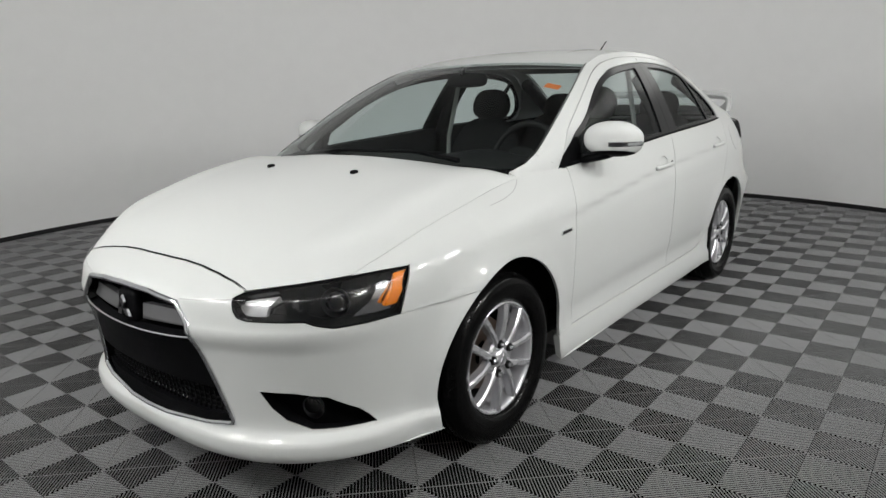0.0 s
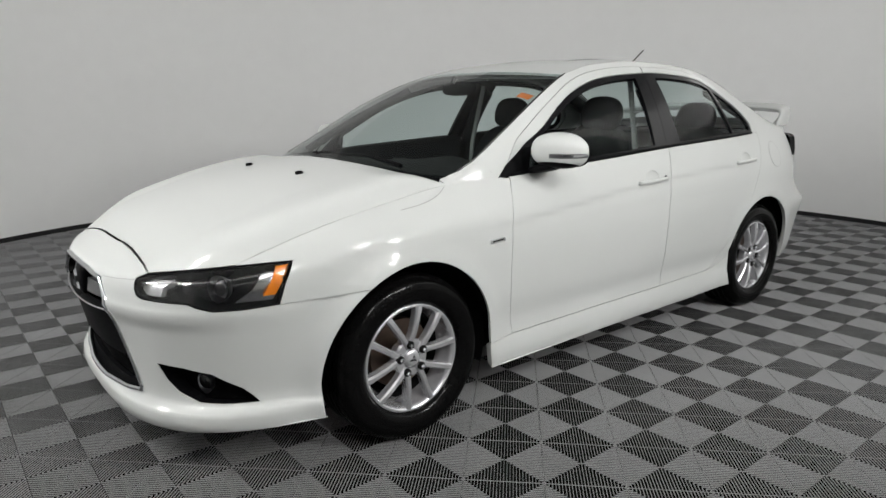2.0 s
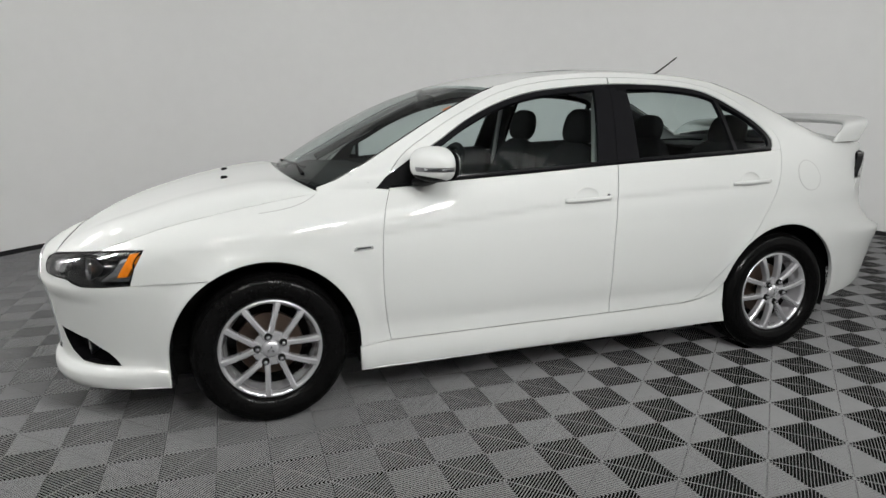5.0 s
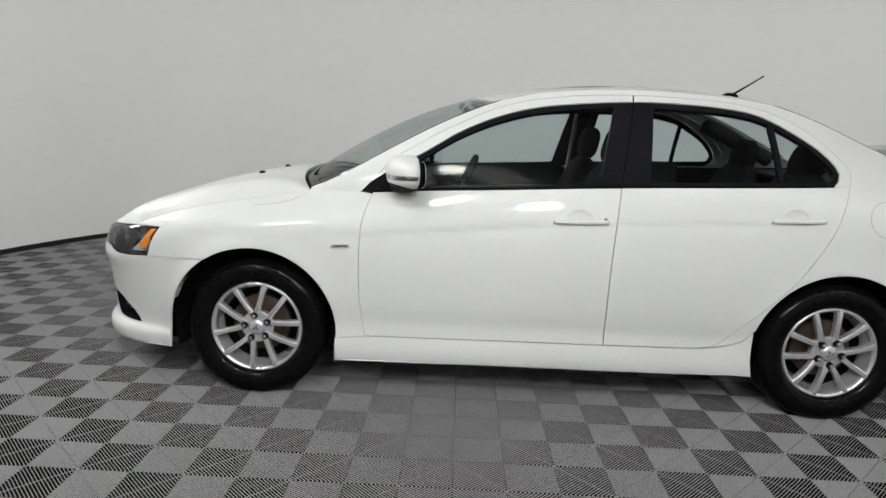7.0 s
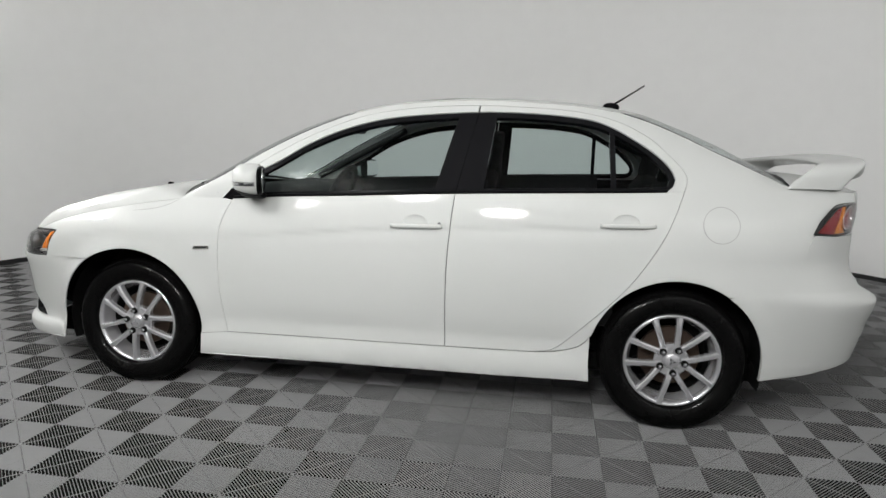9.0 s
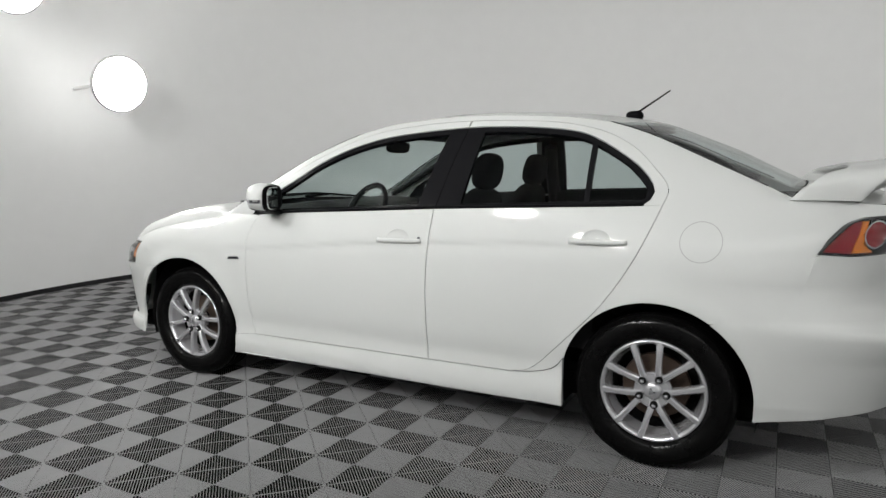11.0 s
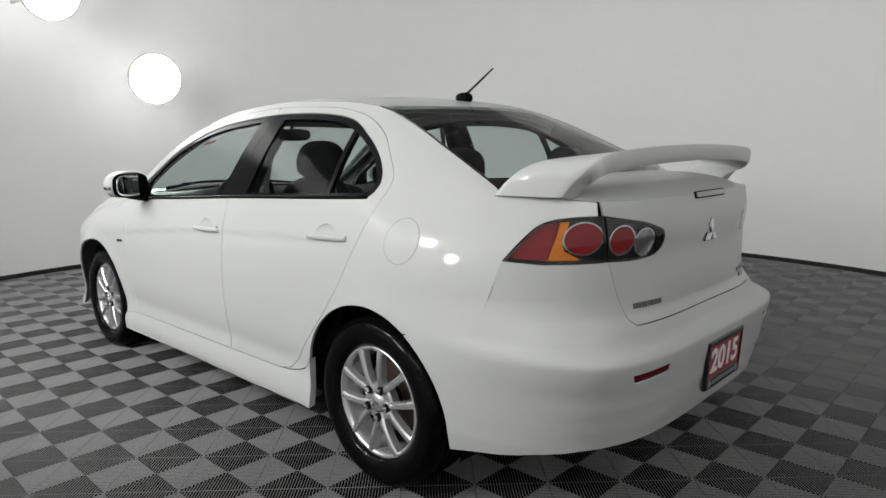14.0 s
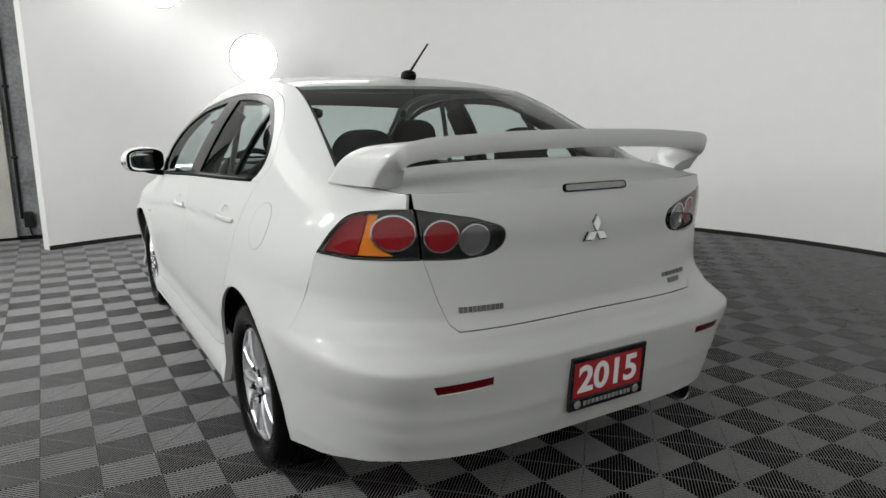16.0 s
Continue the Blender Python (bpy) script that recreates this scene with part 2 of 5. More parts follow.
tail_y = spline((0.2, 2.13), (0.27, 2.200), (0.36, 2.226), (0.40, 2.236), (0.446, 2.243), (0.456, 2.250), (0.5, 2.255), (0.622, 2.270), (0.631, 2.264), (0.643, 2.238), (0.655, 2.218), (0.69, 2.206), (0.74, 2.185), (0.9, 2.185),
                (1.0, 2.195), (1.09, 2.185), (1.12, 2.17))
side_x = spline((0.15, 0.845), (0.17, 0.85), (0.215, 0.878), (0.25, 0.881), (0.282, 0.879), (0.291, 0.864), (0.33, 0.858), (0.42, 0.866), (0.55, 0.878), (0.7, 0.884), (0.8, 0.882), (1.2, 0.882))
belt_z = spline((-2.1, 0.70), (-1.93, 0.768), (-1.7, 0.847), (-1.45, 0.902), (-1.25, 0.935), (-1.05, 0.963), (-0.85, 0.972), (-0.54, 0.996),
                (-0.18, 1.015), (0.32, 1.042), (0.81, 1.062), (1.23, 1.078), (1.5, 1.094), (1.8, 1.107), (2.15, 1.088))
belt_x = spline((-2.1, 0.62), (-1.93, 0.715), (-1.7, 0.758), (-1.45, 0.762), (-1.2, 0.75), (-1.0, 0.775), (-0.85, 0.80), (-0.5, 0.83), (0, 0.838),
                (0.8, 0.83), (1.23, 0.80), (1.5, 0.755), (1.8, 0.69), (2.15, 0.58))
rail_z = spline((-1.09, 0.978), (-1.02, 1.006), (-0.95, 1.040), (-0.9, 1.066), (-0.8, 1.123), (-0.7, 1.181), (-0.6, 1.237), (-0.5, 1.289), (-0.4, 1.336), (-0.3, 1.378), (-0.2, 1.411), (0, 1.453), (0.4, 1.478), (0.8, 1.462), (1.03, 1.432), (1.2, 1.380), (1.5, 1.245), (1.72, 1.143))
rail_x = spline((-1.09, 0.715), (-1.03, 0.748), (-0.95, 0.757), (-0.85, 0.744), (-0.7, 0.721), (-0.5, 0.681), (-0.3, 0.626), (-0.2, 0.604), (0, 0.578), (0.4, 0.560), (0.8, 0.555), (1.03, 0.55), (1.3, 0.58), (1.72, 0.655))
crease_z = spline((-1.1, 0.765), (-0.83, 0.786), (-0.42, 0.822), (0.02, 0.862), (1.2, 0.915))
FRONT_Y, REAR_Y, FRONT_N = -1.1, 1.1, 3.3
rear_n = spline((0.2, 4.1), (0.5, 4.4), (0.62, 4.9), (0.68, 4.0), (0.8, 3.4), (1.2, 3.4))


tail_side_y = spline((0.2, 2.13), (0.27, 2.180), (0.36, 2.208), (0.5, 2.230), (0.62, 2.236), (0.74, 2.212), (0.9, 2.190), (1.0, 2.195), (1.09, 2.185), (1.12, 2.17))


def tail_end(q, z):
    """How far back the tail reaches at the share q of its half width: its ledge fades out towards the corners."""
    f = min(1, max(0, (q - 0.78) / 0.18))
    f = f * f * (3 - 2 * f)
    return tail_y(z) * (1 - f) + tail_side_y(z) * f


def tail_w(z):
    """Half width of the rear bumper, which tucks in below."""
    return side_x(z) if z >= 0.335 else side_x(0.335) - 0.16 * (0.335 - z)


def taper(y, z):
    if y < FRONT_Y:
        t = min((FRONT_Y - y) / (FRONT_Y - nose_y(z)), 0.9999)
        return (1 - t ** FRONT_N) ** (1 / FRONT_N)
    if y > REAR_Y:
        t = min((y - REAR_Y) / (tail_side_y(z) - REAR_Y), 0.9999)
        return (1 - t ** rear_n(z)) ** (1 / rear_n(z))
    return 1.0


def arch_flare(y, z):
    """How far the lip of a wheel arch stands out."""
    d = math.hypot(abs(y) - WHEEL_Y, z - WHEEL_Z)
    s = min(1, max(0, (-1.25 - y) / 0.3))
    return (0.010 + 0.024 * s * s * (3 - 2 * s)) * math.exp(-((d - 0.385) / 0.055) ** 2)


def low_x(y, z):
    """Half width of the body below the belt."""
    zb = belt_z(y)
    zs = min(0.78, zb - 0.12)
    flare = arch_flare(y, z)
    if z <= zs:
        x = side_x(z) * taper(y, z)
    else:
        x0, xb = side_x(zs) * taper(y, zs), belt_x(y)
        x = x0 - (x0 - xb) * ((z - zs) / max(zb - zs, 1e-3)) ** 2.0
    if -1.05 < y < 1.25:
        k = min(1, (y + 1.05) / 0.25, (1.25 - y) / 0.25)
        d = z - crease_z(y)
        x -= 0.0038 * k * (math.exp(-(d / 0.034) ** 2) if d < 0 else math.exp(-(d / 0.013) ** 2))
        x -= k * 0.006 * math.exp(-((z - 0.39) / 0.045) ** 2)
    return x + flare


def up_x(y, z):
    """Half width of the cabin above the belt."""
    zb, zg = belt_z(y), rail_z(y)
    f = (z - zb) / max(zg - zb, 0.02)
    s = min(1, max(0, (y + 0.4) / 0.7))
    k = 0.45 + 0.33 * s * s * (3 - 2 * s)
    return belt_x(y) - (belt_x(y) - rail_x(y)) * (k * f + (1 - k) * f ** 3)


def nose_bulge(q, z):
    """How far the middle of the nose stands out, at the share q of its half width."""
    return (0.006 + 0.030 * min(1, max(0, (z - 0.30) / 0.25))) * max(0, 1 - (q / 0.58) ** 2) ** 2


def nose_at(x, z):
    """Point of the nose at half width x and height z."""
    q = min(abs(x) / side_x(z), 0.99999)
    return (x, FRONT_Y - (FRONT_Y - nose_y(z)) * (1 - q ** FRONT_N) ** (1 / FRONT_N) - nose_bulge(q, z), z)


def tail_at(x, z):
    q = min(abs(x) / tail_w(z), 0.99999)
    return (x, REAR_Y + (tail_end(q, z) - REAR_Y) * (1 - q ** rear_n(z)) ** (1 / rear_n(z)), z)


# ---- panels cut from those lines ----
from mathutils.geometry import delaunay_2d_cdt


def smooth_line(pts, step=0.02):
    """Catmull-Rom through pts, sampled about every step."""
    out = []
    n = len(pts)
    for i in range(n - 1):
        p0, p1, p2, p3 = pts[max(i - 1, 0)], pts[i], pts[i + 1], pts[min(i + 2, n - 1)]
        k = max(1, int(math.dist(p1, p2) / step))
        for j in range(k):
            t = j / k
            out.append(tuple(0.5 * (2 * b + (c - a) * t + (2 * a - 5 * b + 4 * c - d) * t * t + (3 * b - a - 3 * c + d) * t ** 3)
                             for a, b, c, d in zip(p0, p1, p2, p3)))
    out.append(tuple(pts[-1]))
    return out


def straight_line(pts, step=0.02):
    out = []
    for p, q in zip(pts, pts[1:]):
        k = max(1, int(math.dist(p, q) / step))
        out += [tuple(a + (b - a) * j / k for a, b in zip(p, q)) for j in range(k)]
    out.append(tuple(pts[-1]))
    return out


def rounded(pts, r):
    """The line with its inner corners cut round."""
    out = [pts[0]]
    for a, b, c in zip(pts, pts[1:], pts[2:]):
        ka, kc = min(r / math.dist(a, b), 0.48), min(r / math.dist(b, c), 0.48)
        p = [b[i] + (a[i] - b[i]) * ka for i in (0, 1)]
        q = [b[i] + (c[i] - b[i]) * kc for i in (0, 1)]
        for k in range(7):
            t = k / 6
            out.append(tuple(p[i] * (1 - t) ** 2 + b[i] * 2 * t * (1 - t) + q[i] * t * t for i in (0, 1)))
    return out + [pts[-1]]


def arch_line(cy, z0, z1, n=40):
    """Wheel arch round cy from the front foot at height z0 over the top to the rear foot at height z1."""
    r = ARCH_R
    if cy < 0:
        cy, r = cy - 0.0095, ARCH_R + 0.010
    a0 = math.pi + math.asin(max(-1, min(1, (WHEEL_Z - z0) / r))) if z0 < WHEEL_Z else math.pi - math.asin((z0 - WHEEL_Z) / r)
    a0 = math.pi if z0 <= WHEEL_Z else a0
    a1 = 0.0 if z1 <= WHEEL_Z else math.asin((z1 - WHEEL_Z) / r)
    pts = [(cy + r * math.cos(a0 + (a1 - a0) * k / n), WHEEL_Z + r * math.sin(a0 + (a1 - a0) * k / n)) for k in range(n + 1)]
    if z0 < WHEEL_Z:
        pts.insert(0, (cy - r, z0))
    if z1 < WHEEL_Z:
        pts.append((cy + r, z1))
    return pts


def clean_loop(pts):
    out = []
    for p in pts:
        if not out or math.dist(p, out[-1]) > 1e-4:
            out.append(p)
    if math.dist(out[0], out[-1]) < 1e-4:
        out.pop()
    return out


def inset(loop, d):
    """The loop moved inwards by d."""
    if not d:
        return loop
    area = sum(a[0] * b[1] - b[0] * a[1] for a, b in zip(loop, loop[1:] + loop[:1]))
    s = 1 if area > 0 else -1
    out = []
    n = len(loop)
    for i in range(n):
        a, b, c = loop[i - 1], loop[i], loop[(i + 1) % n]
        u = Vector((b[0] - a[0], b[1] - a[1])).normalized()
        w = Vector((c[0] - b[0], c[1] - b[1])).normalized()
        m = Vector((-u.y - w.y, u.x + w.x))
        if m.length < 1e-3:
            m = Vector((-u.y, u.x))
        m.normalize()
        k = min(2.0, 1 / max(0.3, m.dot(Vector((-u.y, u.x)))))
        out.append((b[0] + s * m.x * d * k, b[1] + s * m.y * d * k))
    return out


def inside_loops(p, loops):
    """Even-odd test for an array of points."""
    r = np.zeros(len(p), bool)
    for loop in loops:
        a = np.array(loop)
        b = np.roll(a, -1, 0)
        for (x0, y0), (x1, y1) in zip(a, b):
            if y0 == y1:
                continue
            c = ((y0 > p[:, 1]) != (y1 > p[:, 1])) & (p[:, 0] < (x1 - x0) * (p[:, 1] - y0) / (y1 - y0) + x0)
            r ^= c
    return r


def surface(f, u, v, off=0.0):
    """Place and outward normal of a mapped surface, pushed in by off."""
    e = 0.004
    p = Vector(f(u, v))
    du = Vector(f(u + e, v)) - Vector(f(u - e, v))
    dv = Vector(f(u, v + e)) - Vector(f(u, v - e))
    n = du.cross(dv)
    n = n.normalized() if n.length > 1e-12 else Vector((0, 0, 1))
    c = Vector((0, max(-1.2, min(1.2, p.y)), 0.7))
    if n.dot(p - c) < 0:
        n = -n
    return p - n * off, n


def panel_data(f, outline, holes=(), step=0.03, gap=0.002, off=0.0, depth=0.012):
    loops = [inset(clean_loop(outline), gap)] + [inset(clean_loop(h), -gap) for h in holes]
    pts, edges = [], []
    for loop in loops:
        k = len(pts)
        pts += loop
        edges += [(k + i, k + (i + 1) % len(loop)) for i in range(len(loop))]
    bpts = np.array(pts)
    lo, hi = bpts.min(0), bpts.max(0)
    gu = np.arange(lo[0] + step / 2, hi[0], step)
    gv = np.arange(lo[1] + step / 2, hi[1], step)
    g = np.array([(a, b) for a in gu for b in gv]) if len(gu) and len(gv) else np.zeros((0, 2))
    if len(g):
        g = g[inside_loops(g, loops)]
    if len(g):
        near = np.array([np.min(np.hypot(bpts[:, 0] - q[0], bpts[:, 1] - q[1])) for q in g])
        g = g[near > step * 0.4]
    allp = [Vector(p) for p in pts] + [Vector(p) for p in g]
    v2, _, tris, *_ = delaunay_2d_cdt(allp, edges, [], 0, 1e-7)
    cen = np.array([((v2[a] + v2[b] + v2[c]) / 3)[:] for a, b, c in tris])
    keep = inside_loops(cen, loops)
    tris = [t for t, k in zip(tris, keep) if k]
    pn = [surface(f, v.x, v.y, off) for v in v2]
    return [p for p, _ in pn], [n for _, n in pn], tris, depth


def panel_object(name, data, mat, parent, side=1, label=""):
    """A panel with turned-in edges, for one side of the car."""
    pos, nor, tris, depth = data
    m = Vector((side, 1, 1))
    verts = [p * m for p in pos]
    norms = [n * m for n in nor]
    faces = []
    count = {}
    for a, b, c in tris:
        fn = (verts[b] - verts[a]).cross(verts[c] - verts[a])
        t = (a, b, c) if fn.dot(norms[a]) > 0 else (a, c, b)
        faces.append(t)
        for i in range(3):
            e = (t[i], t[(i + 1) % 3])
            count[e] = count.get(e, 0) + 1
    rim = [e for e in count if (e[1], e[0]) not in count]
    flat = []
    if depth:
        dup, deep = {}, {}
        for a, b in rim:
            for i in (a, b):
                if i not in dup:
                    dup[i] = len(verts)
                    verts.append(verts[i].copy())
                    norms.append(norms[i])
                    deep[i] = len(verts)
                    verts.append(verts[i] - norms[i] * depth)
                    norms.append(norms[i])
            flat.append((dup[b], dup[a], deep[a], deep[b]))
    me = bpy.data.meshes.new(name)
    me.from_pydata([v[:] for v in verts], [], faces + flat)
    me.polygons.foreach_set("use_smooth", [True] * len(faces) + [False] * len(flat))
    me.materials.append(mat)
    me.normals_split_custom_set([(norms[l.vertex_index] if l.vertex_index < len(pos) else (0, 0, 0))[:] for l in me.loops])
    ob = new(name, me)
    if parent:
        ob.parent = parent
    if label:
        ob["label"] = label
    return ob


def coons_object(name, mid, edge, front, rear, mat, parent, nu=24, nv=32, label="", off=0.0, skirt=0.012, lift=1.0, flat=3.2, crown=0.0):
    """A top panel from its mid line, its left edge (both by v), its front and rear edges (both by u)."""
    def point(u, v):
        b = u ** flat
        a = (1 - v) ** lift
        c = 1 - a
        d0, d1, c0, c1 = (Vector(q) for q in (mid(v), edge(v), front(u), rear(u)))
        k00, k10, k01, k11 = (Vector(q) for q in (front(0), front(1), rear(0), rear(1)))
        p = d0 * (1 - b) + d1 * b + c0 * a + c1 * c - ((k00 * (1 - b) + k10 * b) * a + (k01 * (1 - b) + k11 * b) * c)
        p.z += crown * u ** 3 * (1 - u ** 14) * (1 - (2 * v - 1) ** 6)
        return p
    bm = bmesh.new()
    grid = []
    for j in range(nv + 1):
        row = []
        for i in range(-nu, nu + 1):
            p = point(abs(i) / nu, j / nv)
            if i < 0:
                p.x = -p.x
            row.append(bm.verts.new(p))
        grid.append(row)
    for r0, r1 in zip(grid, grid[1:]):
        for i in range(2 * nu):
            bm.faces.new((r0[i], r0[i + 1], r1[i + 1], r1[i]))
    bmesh.ops.recalc_face_normals(bm, faces=bm.faces[:])
    bm.normal_update()
    if sum(f.normal.z for f in bm.faces) < 0:
        bmesh.ops.reverse_faces(bm, faces=bm.faces[:])
        bm.normal_update()
    if off:
        for v, n in [(v, v.normal.copy()) for v in bm.verts]:
            v.co -= n * off
    if skirt:
        rim = [e for e in bm.edges if e.is_boundary]
        nn = {v: v.normal.copy() for e in rim for v in e.verts}
        for e in rim:
            e.smooth = False
        ret = bmesh.ops.extrude_edge_only(bm, edges=rim)
        for v in [q for q in ret["geom"] if isinstance(q, bmesh.types.BMVert)]:
            best = min(nn, key=lambda w: (w.co - v.co).length_squared)
            v.co = best.co - nn[best] * skirt
    return part(name, bm, mat, parent, label, smooth=True)


def side_map(y, z):
    if y > 1.79 or y < -1.085 or z <= belt_z(y):
        return (low_x(y, z), y, z)
    return (up_x(y, z), y, z)


def low_map(y, z):
    return (low_x(y, z), y, z)


ARC = 0.95


def nose_map(a, z):
    t = max(-1.5707, min(1.5707, a / ARC))
    w = side_x(z)
    y = FRONT_Y - (FRONT_Y - nose_y(z)) * math.cos(t) ** (2 / FRONT_N) - nose_bulge(abs(math.sin(t)) ** (2 / FRONT_N), z)
    return (math.copysign(w * abs(math.sin(t)) ** (2 / FRONT_N) + arch_flare(y, z), t), y, z)


def nose_uv(x, z):
    return (math.copysign(ARC * math.asin(min(1, abs(x) / side_x(z)) ** (FRONT_N / 2)), x), z)


def nose_uv_y(y, z):
    return (ARC * math.acos(min(1, (FRONT_Y - y) / (FRONT_Y - nose_y(z))) ** (FRONT_N / 2)), z)


def tail_map(a, z):
    t = max(-1.5707, min(1.5707, a / ARC))
    w = tail_w(z)
    y = REAR_Y + (tail_end(abs(math.sin(t)) ** (2 / rear_n(z)), z) - REAR_Y) * math.cos(t) ** (2 / rear_n(z))
    return (math.copysign(w * abs(math.sin(t)) ** (2 / rear_n(z)) + arch_flare(y, z), t), y, z)


def tail_uv(x, z):
    return (math.copysign(ARC * math.asin(min(1, abs(x) / tail_w(z)) ** (rear_n(z) / 2)), x), z)


def tail_uv_y(y, z):
    return (ARC * math.acos(min(1, (y - REAR_Y) / (tail_side_y(z) - REAR_Y)) ** (rear_n(z) / 2)), z)


def mirrored(loop):
    return [(-u, v) for u, v in loop[::-1]]


def blob_bm(sx, sy, sz, power=3.0, n=20, m=12):
    """A rounded box: a superellipsoid of half sizes sx, sy, sz."""
    def q(c):
        return math.copysign(abs(c) ** (2 / power), c)
    bm = bmesh.new()
    rows = []
    for i in range(m + 1):
        p = -math.pi / 2 + math.pi * i / m
        rows.append([bm.verts.new((sx * q(math.cos(p)) * q(math.cos(2 * math.pi * k / n)), sy * q(math.cos(p)) * q(math.sin(2 * math.pi * k / n)), sz * q(math.sin(p))))
                     for k in range(n)])
    for a, b in zip(rows, rows[1:]):
        for k in range(n):
            bm.faces.new((a[k], a[(k + 1) % n], b[(k + 1) % n], b[k]))
    bmesh.ops.remove_doubles(bm, verts=bm.verts[:], dist=1e-5)
    bmesh.ops.recalc_face_normals(bm, faces=bm.faces[:])
    return bm


def moved(bm, m):
    bm.transform(m)
    return bm


# ---- car materials ----
M_PAINT = material("white_car_paint", (0.53, 0.54, 0.53), 0.40, spec=0.08, coat=0.42, coat_rough=0.02, vary=0.006, scale=5)
M_BLACK = material("black_plastic", (0.004, 0.004, 0.0045), 0.40, spec=0.03, vary=0.15, scale=20, bump=0.15, bump_scale=600)
M_GLOSSBLACK = material("gloss_black_trim", (0.008, 0.008, 0.009), 0.12, coat=0.5)
M_TRIM = material("window_surround_black", (0.006, 0.006, 0.007), 0.16, spec=0.14, vary=0.1, scale=20)
M_ROOFGLASS = material("dark_roof_glass", (0.03, 0.033, 0.033), 0.06, coat=1.0)
# black underbody finish; also draws the shade in panel gaps and recesses
M_SHADOW = material("underseal_and_shade_black", (0.006, 0.006, 0.006), 0.9, spec=0.10, vary=0.2, scale=10)
M_CHROME = material("chrome", (0.75, 0.76, 0.78), 0.10, metal=1.0, rough_vary=0.03)
M_DARKCHROME = material("dark_satin_metal", (0.20, 0.20, 0.21), 0.28, metal=1.0)
M_SATIN = material("satin_silver_plastic", (0.42, 0.42, 0.43), 0.35, metal=0.6)
M_WING = material("dark_satin_grille", (0.16, 0.16, 0.165), 0.32, metal=0.7, vary=0.05, scale=20)
M_ALLOY = material("silver_alloy", (0.64, 0.64, 0.66), 0.27, metal=0.72, coat=0.3, vary=0.02, scale=9)
M_TYRE = material("black_tyre_rubber", (0.0035, 0.0035, 0.0035), 0.16, spec=0.14, vary=0.25, scale=14, rough_vary=0.10, bump=0.10, bump_scale=180)
M_BRIGHT = material("bright_reflector", (0.78, 0.78, 0.80), 0.22, metal=0.6, coat=1.0, vary=0.2, scale=50, bump=1.0, bump_scale=120)
M_DISC = material("rusty_brake_disc", (0.075, 0.052, 0.04), 0.5, metal=0.6, vary=0.35, scale=30)
M_RED = material("red_lens", (0.27, 0.006, 0.012), 0.10, spec=0.3, coat=0.3, vary=0.35, scale=45, bump=0.6, bump_scale=160)
M_REFLECT = material("dark_red_reflector", (0.10, 0.003, 0.006), 0.12, spec=0.2, coat=0.2, vary=0.2, scale=60)
M_AMBER = material("amber_lens", (0.78, 0.22, 0.012), 0.10, spec=0.3, coat=0.3, vary=0.35, scale=45, bump=0.6, bump_scale=160)
M_CLEARLENS = material("clear_grey_lens", (0.24, 0.24, 0.25), 0.10, metal=0.6, coat=1.0, vary=0.15, scale=60)
M_SEAT = material("black_seat_cloth", (0.010, 0.010, 0.0105), 0.9, spec=0.15, vary=0.3, scale=60, bump=0.5, bump_scale=500)
M_DASH = material("charcoal_dashboard", (0.009, 0.009, 0.0095), 0.6, spec=0.2, vary=0.15, scale=20, bump=0.2, bump_scale=500)
M_GREYTRIM = material("grey_interior_trim", (0.30, 0.30, 0.29), 0.7, vary=0.06, scale=12)
M_LINER = material("light_grey_headliner", (0.20, 0.20, 0.195), 0.95, vary=0.05, scale=30)
M_PLATE_RED = material("red_plate_print", (0.36, 0.012, 0.02), 0.35, coat=0.6, vary=0.06, scale=20)
M_WHITE = material("white_print", (0.8, 0.8, 0.8), 0.4)
M_ORANGE = material("orange_sticker", (0.75, 0.20, 0.05), 0.6, vary=0.1, scale=30)
M_MIRROR = material("mirror_glass", (0.85, 0.86, 0.87), 0.01, metal=1.0)


def glass_material(name, tint, gloss=1.0):
    m = bpy.data.materials.new(name)
    m.use_nodes = True
    nt = m.node_tree
    nt.nodes.remove(nt.nodes["Principled BSDF"])
    out = nt.nodes["Material Output"]
    tr = nt.nodes.new("ShaderNodeBsdfTransparent")
    tr.inputs[0].default_value = (*tint, 1)
    gl = nt.nodes.new("ShaderNodeBsdfGlossy")
    gl.inputs["Roughness"].default_value = 0.01
    lw = nt.nodes.new("ShaderNodeLayerWeight")
    lw.inputs[0].default_value = 0.5
    pw = nt.nodes.new("ShaderNodeMath")
    pw.operation = "POWER"
    pw.inputs[1].default_value = 5.0
    nt.links.new(lw.outputs["Facing"], pw.inputs[0])
    fr = nt.nodes.new("ShaderNodeMath")
    fr.operation = "MULTIPLY_ADD"
    fr.inputs[1].default_value = 0.85 * min(gloss, 1.1)
    fr.inputs[2].default_value = 0.022 * gloss
    nt.links.new(pw.outputs[0], fr.inputs[0])
    mix = nt.nodes.new("ShaderNodeMixShader")
    nt.links.new(fr.outputs[0], mix.inputs[0])
    nt.links.new(tr.outputs[0], mix.inputs[1])
    nt.links.new(gl.outputs[0], mix.inputs[2])
    nt.links.new(mix.outputs[0], out.inputs[0])
    return m


M_GLASS = glass_material("tinted_window_glass", (0.74, 0.80, 0.795), 0.55)
M_SCREEN = glass_material("windscreen_glass", (0.80, 0.865, 0.855))
M_LENS = glass_material("clear_lamp_glass", (0.93, 0.93, 0.93), 2.6)

car = thing("car", "clean white four-door saloon car with a boot spoiler", "car")
part("body", box_bm(-0.70, 0.70, -1.95, 1.72, 0.20, 0.30, 0.03), M_SHADOW, car, "black underbody")

